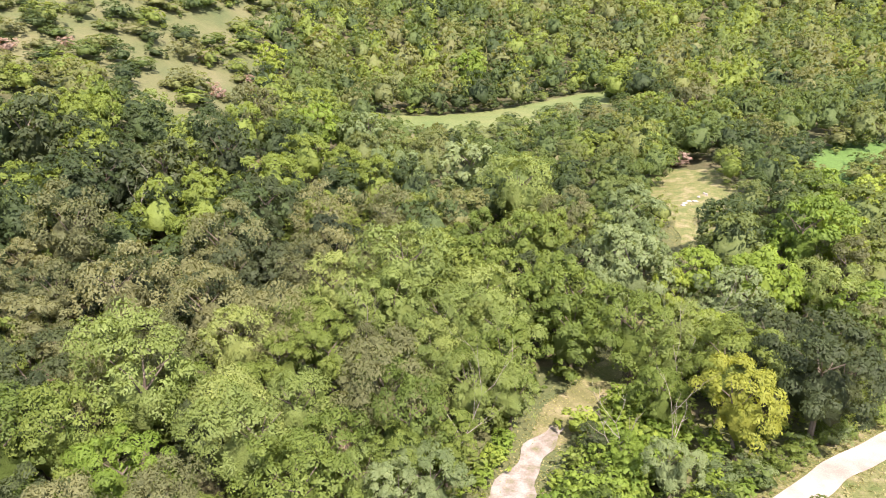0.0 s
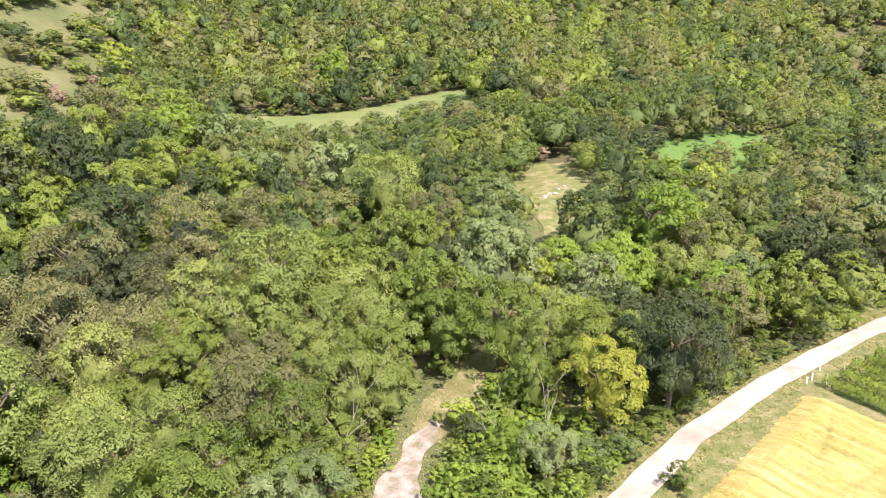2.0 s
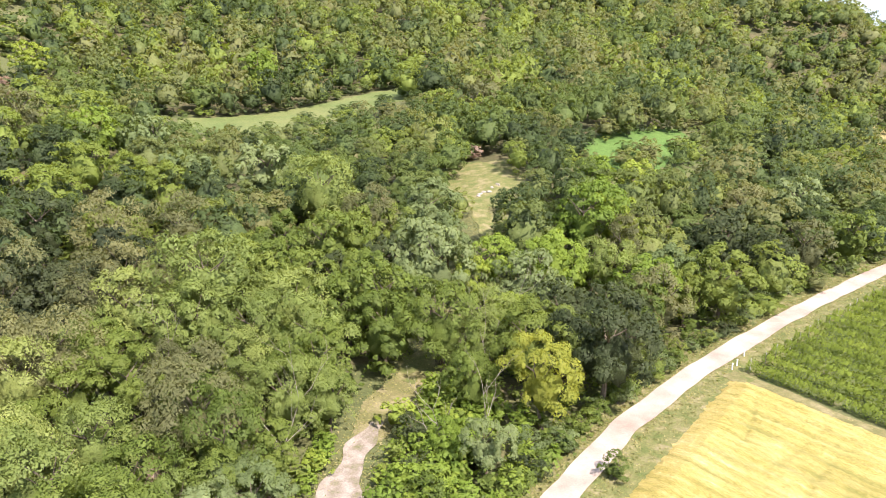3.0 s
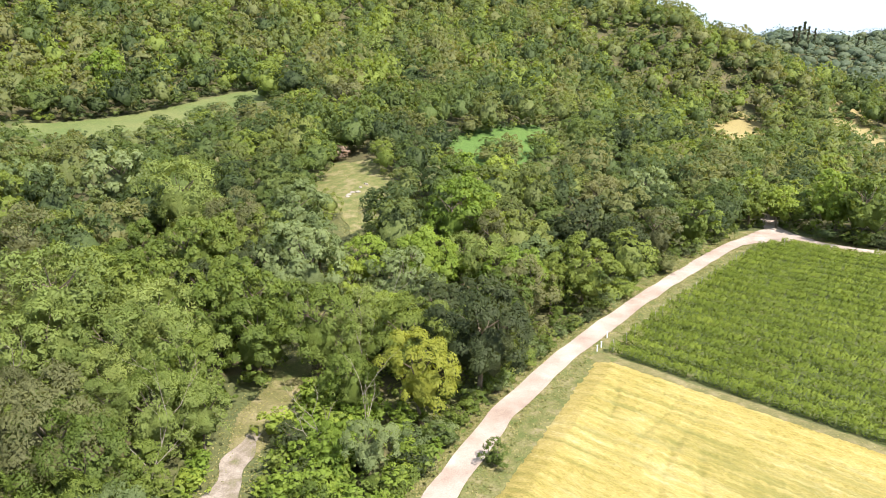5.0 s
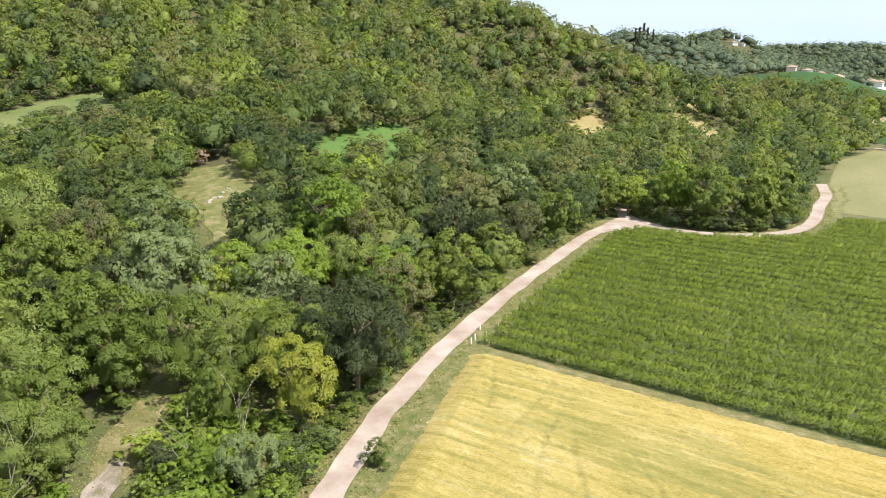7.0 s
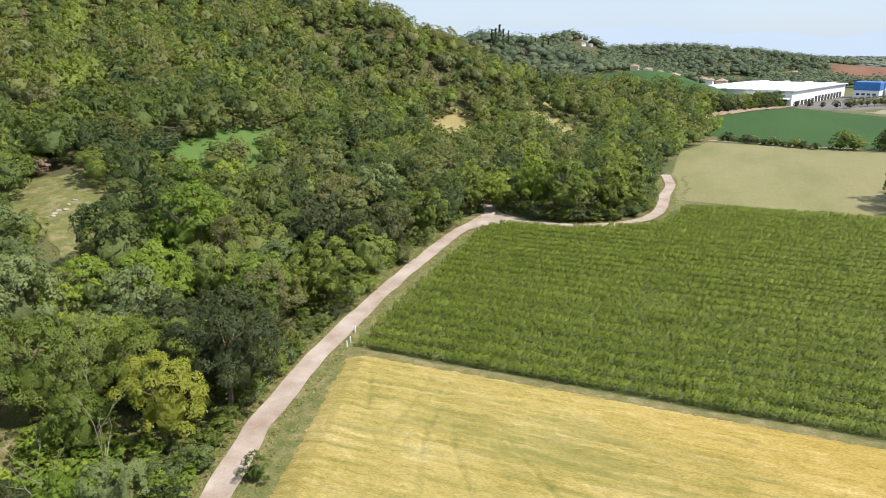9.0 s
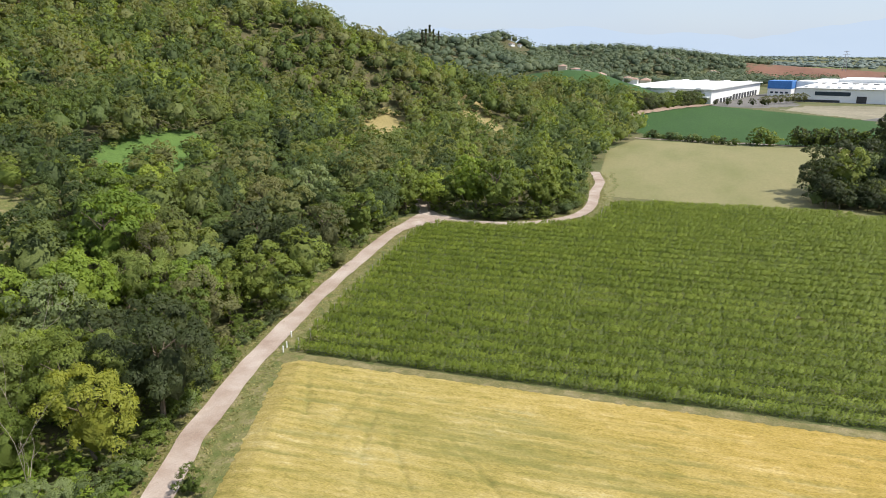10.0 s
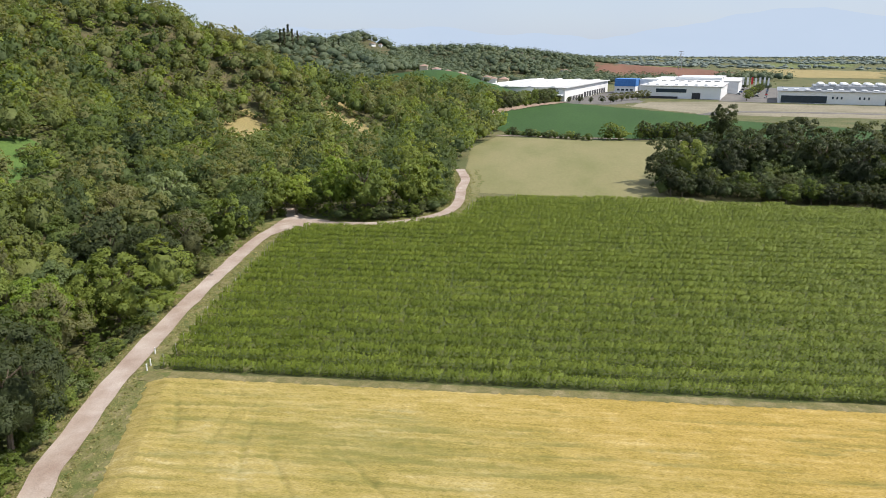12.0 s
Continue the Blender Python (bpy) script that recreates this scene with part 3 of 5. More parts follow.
def leaf_mass(lobes, around, upward, base=0.04, small=0.15, large=0.25, fill=0.54):
    """A billowing crown surface of unit size: rings of corners, from the top down."""
    cen, rad = [], []
    for i in range(lobes):
        up = 1 - 1.7 * (i + 0.5) / lobes
        ring = math.sqrt(max(0.05, 1 - up * up))
        a = i * 2.39996 + rng.uniform(-0.4, 0.4)
        k = rng.uniform(0.42, 0.74)
        cen.append((math.cos(a) * ring * 0.5 * k, math.sin(a) * ring * 0.5 * k, up * 0.3))
        rad.append(rng.uniform(small, large))
    cen, rad = np.array(cen), np.array(rad)
    cen = cen * (*rng.uniform(0.85, 1.15, 2), 1) + np.outer(cen[:, 2], (*rng.normal(0, 0.22, 2), 0))
    th = np.linspace(0.12, 2.35, upward)
    ph = np.arange(around) / around * 2 * math.pi
    T, P = np.meshgrid(th, ph, indexing="ij")
    d = np.stack([np.sin(T) * np.cos(P), np.sin(T) * np.sin(P), np.cos(T)], -1).reshape(-1, 3)
    cd = d @ cen.T
    q = cd ** 2 - (cen ** 2).sum(1) + rad ** 2
    r = np.where(q > 0, cd + np.sqrt(np.maximum(q, 0)), 0.12).max(1) * rng.uniform(0.8, 1.13, len(d))
    v = d * r[:, None] * fill + [0, 0, 0.38 + 0.2 * fill]
    v[:, 2] = np.maximum(v[:, 2], base)
    k, m = np.meshgrid(np.arange(upward - 1), np.arange(around), indexing="ij")
    f = np.stack([k * around + m, (k + 1) * around + m, (k + 1) * around + (m + 1) % around, k * around + (m + 1) % around], -1).reshape(-1, 4)
    cap = np.array([[0, i, i + 1, (i + 2) % around] for i in range(1, around - 1, 2)])
    return v, np.concatenate([f, cap]), cen + [0, 0, 0.55], rad


def blades(p, face, size, narrow):
    """Three-cornered leaves at the points p, square to face."""
    a = np.cross(face, rng.normal(size=p.shape))
    a /= np.linalg.norm(a, axis=1, keepdims=True) + 1e-9
    b = np.cross(face, a)
    s = (size * rng.uniform(0.6, 1.4, len(p)))[:, None]
    return np.stack([p + a * s * 0.6, p - a * s * 0.45 + b * s * 0.5 * narrow - face * s * 0.12, p - a * s * 0.4 - b * s * 0.55 * narrow], 1)


def leafy(lobes, around, upward, count, size, narrow=0.7, small=0.15, large=0.25, loose=0.15, fill=0.46, dome=0.38):
    """A crown of unit size. Each billow carries smaller clumps, and the clumps carry the leaves.
    Gives corners, their shading directions, the faces of the inner mass and those of the leaves."""
    v, f, cen, rad = leaf_mass(lobes, around, upward, 0.04, small, large, fill)
    many = lobes * 6
    k = np.arange(many) % lobes
    d = ball(many)
    d[:, 2] = np.where(rng.random(many) < 0.78, np.abs(d[:, 2]), d[:, 2])
    sub = cen[k] + d * rad[k][:, None] * rng.uniform(0.6, 1.0, many)[:, None]
    sr = rad[k] * rng.uniform(0.28, 0.5, many)
    j = rng.choice(many, count, p=sr ** 2 / (sr ** 2).sum())
    d = ball(count)
    d[:, 2] = np.where(rng.random(count) < 0.84, np.abs(d[:, 2]), d[:, 2])
    p = sub[j] + d * (sr[j] * rng.uniform(0.7, 1.0 + loose, count))[:, None] * (1, 1, 0.85)
    deep = (np.linalg.norm(p[:, None] - cen[None], axis=2) < 0.72 * rad[None]).any(1)
    p, d = p[~deep], d[~deep]
    out = p - [0, 0, 0.45]
    out /= np.linalg.norm(out, axis=1, keepdims=True) + 1e-9
    face = d + [0, 0, 0.35] + rng.normal(0, 0.42, p.shape)
    face /= np.linalg.norm(face, axis=1, keepdims=True)
    tri = blades(p, face, size, narrow)
    lit = (1 - dome) * d + dome * out + 0.12 * face + [0, 0, 0.2]
    lit = np.repeat(lit / np.linalg.norm(lit, axis=1, keepdims=True), 3, 0)
    round_ = v - [0, 0, 0.45]
    round_ = round_ / (np.linalg.norm(round_, axis=1, keepdims=True) + 1e-9)
    return np.concatenate([v, tri.reshape(-1, 3)]), np.concatenate([round_, lit]), f, len(v) + np.arange(len(tri) * 3).reshape(-1, 3)


def leaf_mesh(name, V, N, Q, T, leaf, core, tint_mass=None, tint=None):
    """A mesh of inner masses (four-cornered faces) and leaves (three-cornered), shaded by the clumps that carry them."""
    me = bpy.data.meshes.new(name)
    me.vertices.add(len(V))
    me.vertices.foreach_set("co", V.astype(np.float32).ravel())
    me.loops.add(Q.size + T.size)
    me.loops.foreach_set("vertex_index", np.concatenate([Q.ravel(), T.ravel()]).astype(np.int32))
    me.polygons.add(len(Q) + len(T))
    me.polygons.foreach_set("loop_start", np.concatenate([np.arange(len(Q)) * 4, Q.size + np.arange(len(T)) * 3]).astype(np.int32))
    me.materials.append(leaf)
    me.materials.append(core)
    me.polygons.foreach_set("material_index", (np.arange(len(Q) + len(T)) < len(Q)).astype(np.int32))
    me.polygons.foreach_set("use_smooth", np.ones(len(Q) + len(T), bool))
    if tint is not None:
        me.attributes.new("tint", "FLOAT", "FACE").data.foreach_set("value", np.concatenate([tint_mass, tint]).astype(np.float32))
    me.update(calc_edges=True)
    me.attributes.new("custom_normal", "FLOAT_VECTOR", "POINT").data.foreach_set("vector", N.astype(np.float32).ravel())
    return me


MASS = {}


def tree_model(name, label, category, group, leaf, tall, wide, lobes, count, size, narrow=0.7, sink=0.0, loose=0.3, small=0.11, large=0.21):
    """A tree or shrub of one kind, standing at the origin; its copies are set out later."""
    root = tagged(new(name), label, category, group)
    part("trunk", trunk_mesh(tall, 0.018 * tall + 0.05), M_BARK, root, "grey-brown bark")
    if leaf.name not in MASS:
        MASS[leaf.name] = mass_of(leaf)
    v, nrm, q, t = leafy(lobes, 20, 12, count, size / wide, narrow, small, large, loose)
    v[:, 2] = np.maximum(v[:, 2] * 1.13 - 0.11 - sink, 0.005)
    part("crown", leaf_mesh("crown", v * (wide, wide, tall), nrm, q, t, leaf, MASS[leaf.name]), None, root)
    return root


def slim_model(name, label, category, group, leaf, tall, wide, lobes, count, size, base, narrow, form):
    """A cypress or an umbrella pine."""
    root = tagged(new(name), label, category, group)
    part("trunk", trunk_mesh(tall, 0.018 * tall + 0.05), M_BARK, root, "grey-brown bark")
    part("crown", quads("crown", crown(tall, wide, lobes, count, size, base, narrow, form), leaf), None, root)
    return root


def set_down(model, x, y, scale, turn, wide=1.0):
    m = Matrix.Translation((x, y, float(height(x, y)))) @ Matrix.Rotation(turn, 4, "Z") @ Matrix.Diagonal((scale * wide, scale * wide, scale, 1))
    return copy_thing(model, m)


LEAVES = {"mid": L_MID, "pale": L_PALE, "dark": L_DARK, "yellow": L_YELLOW, "olive": L_OLIVE, "blue": L_BLUE, "lime": L_LIME, "holm": L_HOLM}
WORDS = {"mid": "leafy mid-green broadleaved tree in the wood", "pale": "pale feathery false acacia on the wooded slope",
         "dark": "dark dense oak among the paler trees", "yellow": "yellow-green broadleaved tree beside the gravel road",
         "olive": "olive-brown dry-looking tree in the wood", "blue": "blue-green broadleaved tree on the wooded slope",
         "lime": "bright lime-green young tree in the wood", "holm": "very dark evergreen oak in the thicket"}
FINE, COARSE, DENSE = {}, {}, {}
for kind in LEAVES:
    feather = kind in ("pale", "olive")
    airy, slim = (0.35, 0.5) if feather else (0.15, 0.72)
    FINE[kind] = [tree_model("tree", WORDS[kind], "tree", "trees of the wood", LEAVES[kind], 9.6, 8.7, 15 + 5 * k, 19000, 0.2 if feather else 0.185, slim, 0.0, airy, 0.13, 0.24)
                  for k in range(3 if kind in ("mid", "pale", "olive") else 2)]
    COARSE[kind] = [tree_model("tree", WORDS[kind], "tree", "trees of the wood", LEAVES[kind], 9.4, 8.7, 16 + 6 * k, 9500, 0.265, slim, 0.0, airy, 0.13, 0.23) for k in range(2)]
    DENSE[kind] = [tree_model("tree", WORDS[kind], "tree", "trees of the wood", LEAVES[kind], 9.2, 8.9, 22, 4200, 0.4, slim, 0.04, airy) for k in range(2)]
SHRUBS = [tree_model("shrub", "low %s shrub on the slope" % w, "shrub", "shrubs of the slope", leaf, 2.8, 3.6, 9, 2600, 0.16, 0.7, 0.15, 0.4, 0.15, 0.26)
          for w, leaf in (("green", L_MID), ("olive-grey", L_OLIVE), ("blue-green", L_BLUE), ("dark", L_DARK))]
BUSHES = [tree_model("bush", "rounded %s bush beside the fields" % w, "bush", "bushes by the fields", leaf, 2.8, 3.8, 14, 1300, 0.25, 0.7, 0.2)
          for w, leaf in (("green", L_MID), ("dark green", L_DARK), ("blue-green", L_BLUE))]
RUSTY = tree_model("shrub", "dry rust-brown shrub on the slope", "shrub", "dry shrubs", L_RUST, 2.2, 3.2, 7, 1600, 0.2, 0.4, 0.2, 0.5, 0.15, 0.26)
TEMPLATES = [q for v in (*FINE.values(), *COARSE.values(), *DENSE.values()) for q in v] + SHRUBS + BUSHES + [RUSTY]

# the trees that stand out, by kind: place and size
STANDOUT = {
    "yellow": [(26.2, 55.1, 0.98)],
    "dark": [(34.0, 57.2, 1.24), (38.8, 71.1, 0.76), (-36.3, 119.1, 1.5), (-42.8, 108.3, 1.5), (-49.0, 102.4, 1.4), (-63.7, 110.4, 1.5), (-25.9, 102.3, 1.27),
             (-36.3, 56.3, 1.0), (70.8, 87.4, 1.25), (74.4, 81.4, 1.0)],
    "pale": [(85.7, 216.1, 1.4), (-54.4, 136.0, 1.0), (5.9, 66.7, 1.07), (6.6, 59.1, 0.72), (-3.9, 79.9, 1.4), (-8.2, 74.1, 0.94), (-25.5, 53.8, 1.35), (-14.7, 47.8, 1.02), (-12.4, 53.6, 0.92),
             (12.8, 110.8, 1.4), (25.4, 69.5, 0.86), (-15.8, 77.4, 0.66), (-20.2, 64.9, 1.01)],
    "olive": [(-4.8, 55.3, 1.16), (-47.4, 86.9, 1.3), (-17.3, 100.5, 1.2), (-7.4, 101.2, 1.2), (-16.9, 83.8, 0.97), (-27.6, 87.8, 1.3), (-24.9, 71.3, 1.1),
              (-35.1, 74.1, 1.2), (18.4, 100.3, 1.1), (52.6, 86.2, 1.13), (-37.6, 149.8, 1.3), (48.2, 70.2, 1.04), (84.2, 84.6, 1.1), (86.3, 103.2, 1.08), (58.6, 166.0, 1.3)],
    "mid": [(-10.7, 64.6, 0.85), (10.7, 90.9, 1.21), (6.4, 82.8, 1.03), (14.7, 74.9, 1.2), (9.5, 74.7, 0.95), (28.2, 66.8, 0.77), (20.4, 58.9, 0.73),
            (-29.5, 48.8, 1.01), (44.9, 69.8, 0.95), (-9.4, 47.1, 0.84), (0.5, 51.0, 0.71), (-3.4, 47.4, 0.73), (-60.9, 128.8, 1.12), (-23.0, 56.5, 0.8),
            (95.7, 87.5, 1.1), (128.0, 76.8, 1.45), (119.2, 95.0, 1.2), (136.3, 70.7, 1.3), (147.1, 71.5, 1.25), (59.8, 77.6, 0.9)],
    "blue": [(22.7, 81.4, 1.3), (5.3, 127.9, 1.4), (-7.8, 123.8, 1.35), (27.5, 100.3, 1.15), (33.5, 76.5, 1.04), (18.4, 49.0, 0.6), (-1.0, 44.9, 0.75), (-14.9, 145.2, 1.3),
             (99.6, 104.7, 1.3), (117.0, 99.5, 1.1)],
    "lime": [(129.5, 83.5, 1.45), (124.5, 92.5, 1.0), (38.6, 80.0, 1.2), (49.6, 92.6, 1.4), (31.0, 84.4, 0.95), (15.6, 52.0, 0.42), (29.0, 72.4, 0.74), (8.9, 221.8, 1.5), (-23.4, 44.7, 0.87),
             (-25.2, 144.8, 1.3), (-45.5, 197.3, 1.19), (55.8, 93.0, 1.2), (61.8, 112.7, 1.03), (69.6, 111.6, 1.05)],
}
KNOWN = [(x, y, s, kind) for kind, v in STANDOUT.items() for x, y, s in v]

# what stays free of trees: line pieces with their half-width
FREE = [([(1, 34), (8, 54), (11, 61)], 0.9), ([(9, 60), (12, 63), (16, 66)], 1.6), ([(34, 95), (38, 106), (42, 120)], 1.8), ([(41, 118), (45, 126), (47, 134)], 3.2),
        ([(-14, 186), (9, 189)], 6.5), ([(9, 189), (28, 200), (42, 209)], 5.2), ([(42, 210), (63, 218)], 2.2), ([(72, 135), (85, 141), (97, 146.5)], 2.0), ([(97, 146.5), (115, 155.5)], 0.6),
        ([(106, 88), (114, 91), (121, 91)], 1.4), ([(121, 90), (122.5, 84)], 0.6), ([(122, 92), (128, 97)], 0.1), ([(198, 179), (212, 183), (228, 187)], 6.5), ([(240, 146), (252, 160), (264, 173)], 6), ([(296, 194), (300, 200)], 6), ([(160, 312), (165, 318)], 4)]
# where only scrub grows
LOW = [([(0, 34), (7, 52), (11, 60)], 3.6, 2.6), ([(10, 53), (15, 62), (18, 65)], 3.4, 2.6), ([(6, 40), (11, 46), (15, 52), (19, 59)], 4.4, 2.8), ([(1, 29), (6, 46)], 3.2, 2.6), ([(22, 45.5), (25, 52.5)], 3.0, 2.4), ([(-10, 160), (9, 162), (30, 172), (46, 182)], 10, 5.5), ([(-10, 174), (9, 176), (28, 187), (40, 196)], 8.5, 2.0), ([(69.8, 123.2), (87.7, 133.5), (103.5, 143.9)], 7, 5.8), ([(71.8, 128.3), (81.6, 134.4), (95.5, 142.7)], 4.0, 3.2), ([(178, 154), (206, 166)], 9, 4.0), ([(186, 164), (206, 171), (226, 177)], 7, 3.0),
       ([(224, 132), (246, 140), (262, 156)], 9, 3.0), ([(34, 90), (37, 98)], 2.5, 3.0), ([(34, 94), (38, 104), (42, 114)], 4.5, 1.8), ([(30, 86), (34, 94)], 3.5, 3.5)]


def tree_room(x, y):
    """0 where no tree stands, else the tallest that may."""
    u = chain(x, y, ROAD)
    top = np.full(x.shape, 30.0)
    top[u < 4.2] = 3.0
    top[u < 2.4] = 0
    wood = (y > np.interp(x, [p[0] for p in ROAD[:12]], [p[1] for p in ROAD[:12]])) & (x < 114)
    wood |= (x >= 114) & (y > np.interp(x, [114, 120, 130, 140, 157, 180, 196, 300], [91, 85, 69, 66, 70, 79, 87, 108])) & ~inside(HAY, x, y)
    top[~wood] = 0
    top[inside(HAY, x, y) | inside(CROP, x, y)] = 0
    for pts, r in FREE:
        top[chain(x, y, pts) < r + 1.5] = 0
    for pts, r, most in LOW:
        q = chain(x, y, pts) < r
        top[q] = np.minimum(top[q], most)
    return top


def patchy(x, y, size, seed):
    return np.array([noise.noise((a / size, b / size, seed)) for a, b in zip(x, y)])


def scatter(x0, x1, y0, y1, cell):
    X, Y = np.meshgrid(np.arange(x0, x1, cell), np.arange(y0, y1, cell))
    X = X + (np.arange(X.shape[0]) % 2)[:, None] * cell / 2
    x, y = X.ravel(), Y.ravel()
    return x + rng.uniform(-0.36, 0.36, x.size) * cell, y + rng.uniform(-0.36, 0.36, x.size) * cell


def grassy(x, y):
    """The open grass slope on the upper hill."""
    return (x < -40 - 0.12 * (y - 140)) & (y > 140)


def plant(kind, x, y, s, wide=1.0):
    stock = (FINE if math.hypot(x, y) < 74 else COARSE if math.hypot(x, y) < 112 else DENSE)[kind]
    return set_down(stock[rng.integers(len(stock))], x, y, s, rng.uniform(0, 6.28), wide)


for x, y, s, kind in KNOWN:
    plant(kind, x, y, s)

KX, KY, KS = (np.array([k[i] for k in KNOWN]) for i in range(3))
x, y = scatter(-76, 125, 36, 150, 5.3)
room = tree_room(x, y)
close = (np.hypot(x, y) < 98) & (room > 0) & (np.arctan2(x, y) > radians(-40))
tone = patchy(x, y, 28, 3.0) + 0.5 * patchy(x, y, 9, 8.0)
for i in np.flatnonzero(close):
    gap = np.hypot(KX - x[i], KY - y[i])
    if (gap < 3.4 * KS).any():
        continue
    if room[i] < 6:
        set_down(SHRUBS[rng.integers(4)], x[i], y[i], rng.uniform(0.75, 1.2), rng.uniform(0, 6.28))
        continue
    q = tone[i] + rng.normal(0, 0.25)
    kind = "dark" if q < -0.5 else "blue" if q < -0.28 else "mid" if q < 0.05 else "olive" if q < 0.28 else "pale" if q < 0.65 else "lime"
    if rng.random() < (0.55 if x[i] > -20 else 0.25):
        kind = KNOWN[int(np.argmin(gap))][3]
        kind = "pale" if kind == "yellow" else kind
    elif x[i] < -18:
        kind = {"lime": "olive", "pale": "olive", "blue": "dark", "mid": ("holm", "olive", "dark", "holm")[rng.integers(4)]}.get(kind, kind)
    if x[i] < -16 and y[i] < 66:
        kind = ("dark", "mid", "olive", "dark")[rng.integers(4)]
    if x[i] < -14 and 76 < y[i] < 128:
        kind = ("holm", "dark", "dark", "olive", "holm")[rng.integers(5)]
    if x[i] > 16 and kind == "olive":
        kind = ("mid", "lime", "pale")[rng.integers(3)]
    plant(kind, x[i], y[i], rng.uniform(0.58, 1.08), rng.uniform(0.85, 1.15))


def joined_wood(name, label, x, y, tall, wide, count, size, leaf, core, around=14, upward=9, lobes=11, forms=7, category="trees", fill=0.56, tint=None):
    """A wood as one mesh: every tree a billowing leaf mass with clumps of leaves on it, and its own tint."""
    models = [leafy(lobes, around, upward, count, size, 0.7, *((0.12, 0.23) if lobes > 12 else (0.16, 0.27)), 0.06, fill, 0.62) for _ in range(forms)]
    V, N, Q, T, TQ, TT, start = [], [], [], [], [], [], 0
    z = height(x, y)
    for i in range(len(x)):
        v, nrm, q, t = models[rng.integers(forms)]
        a = rng.uniform(0, 6.28)
        c, s = math.cos(a), math.sin(a)
        p = v * (wide[i], wide[i] * rng.uniform(0.85, 1.15), tall[i])
        p[:, 2] = np.maximum(p[:, 2] * 1.14 - 0.12 * tall[i], -0.1)
        V.append(np.stack([c * p[:, 0] - s * p[:, 1] + x[i], s * p[:, 0] + c * p[:, 1] + y[i], p[:, 2] + z[i]], -1))
        N.append(np.stack([c * nrm[:, 0] - s * nrm[:, 1], s * nrm[:, 0] + c * nrm[:, 1], nrm[:, 2]], -1))
        Q.append(q + start)
        T.append(t + start)
        start += len(v)
        own = rng.random() if tint is None else tint[i]
        TQ.append(np.full(len(q), own))
        TT.append(np.full(len(t), own))
    V, N, Q, T, TQ, TT = (np.concatenate(q) for q in (V, N, Q, T, TQ, TT))
    return tagged(new(name, leaf_mesh(name, V, N, Q, T, leaf, core, TQ, TT)), label, category, kind="stuff")


# dark leaf litter under the wood
litter = grid_mesh("forest_floor", np.arange(-190, 420, 2.5), np.arange(34, 440, 2.5), lambda X, Y: height(X, Y) + 0.03, M_LITTER,
                   lambda x, y: np.all([tree_room(x + a, y + b) > 6 for a, b in ((0, 0), (4, 0), (-4, 0), (0, 4), (0, -4))], axis=0) & ~grassy(x, y) & (np.hypot(x, y) < 430) & (chain(x, y, ROAD) > 3.2))
tagged(new("forest_floor", litter), "dark leaf litter and weeds under the trees", "forest floor", kind="structure")

# undergrowth between the nearer trees
x, y = scatter(-76, 200, 34, 150, 2.7)
room = tree_room(x, y)
ok = ((np.hypot(x, y) < 125) | (chain(x, y, ROAD) < 12)) & (room > 0) & (np.arctan2(x, y) > radians(-40)) & (chain(x, y, TRACK) > 1.9)
x, y = x[ok], y[ok]
tall = rng.uniform(1.0, 2.6, x.size)
joined_wood("undergrowth", "green brambles and saplings under the trees", x, y, tall, tall * rng.uniform(1.2, 1.9, x.size), 95, 0.13, L_MID, L_MIDCORE, 7, 4, 6, 8, "undergrowth")

# bright brambles filling the ground on both sides of the stony track
x, y = scatter(-6, 24, 32, 66, 1.55)
ok = (tree_room(x, y) > 0) & (tree_room(x, y) < 6) & (chain(x, y, TRACK) > 2.1) & ~inside([(7.5, 55.5), (10, 56), (13.5, 59.5), (18.5, 65.5), (19, 69), (15, 68.5), (10.5, 64)], x, y)
x, y = x[ok], y[ok]
tall = rng.uniform(0.9, 2.6, x.size)
joined_wood("brambles", "bright green brambles beside the stony track", x, y, tall, tall * rng.uniform(1.2, 1.7, x.size), 700, 0.085, L_LIME, L_LIMECORE, 8, 5, 8, 8, "brambles")

# bushes that close the wood's edge round the clearings
x, y = scatter(-30, 320, 100, 240, 2.6)
edge = np.min([chain(x, y, pts) - r for pts, r in FREE[4:]], axis=0)
ok = (edge > 1.2) & (edge < 5.5) & (tree_room(x, y) > 6)
x, y = x[ok], y[ok]
tall = rng.uniform(1.4, 3.4, x.size)
joined_wood("wood_edge", "bushes closing the edge of the wood round the clearings", x, y, tall, tall * rng.uniform(1.2, 1.8, x.size), 260, 0.1, L_FAR, L_FARCORE, 7, 5, 7, category="bushes")

# the wood from the middle slope to the ridge
x, y = scatter(-190, 420, 60, 440, 6.3)
room = tree_room(x, y)
d, az = np.hypot(x, y), np.degrees(np.arctan2(x, y))
ok = (d >= 98) & (d < 420) & (room > 0) & (az > -38) & (az < 72)
# the crest itself stays open
ok &= (height(x, y) < 36 + 0.085 * d) | ((az > 27) & (d < 385)) | (az > 49)
for k in range(len(KX)):
    ok &= np.hypot(x - KX[k], y - KY[k]) > 3.2 * KS[k]
gr = grassy(x, y)
ok &= ~gr | ((rng.random(x.size) < 0.88) & (patchy(x, y, 17, 4.0) > -0.14))
x, y, room, gr = x[ok], y[ok], room[ok], gr[ok]
tall = np.where(gr, rng.uniform(1.8, 5.4, x.size), np.minimum(rng.uniform(4.5, 11.5, x.size), room))
wide = np.maximum((3.2 + 0.62 * tall) * rng.uniform(0.92, 1.25, x.size) * np.where(gr, 1.3, 1), 3.0)
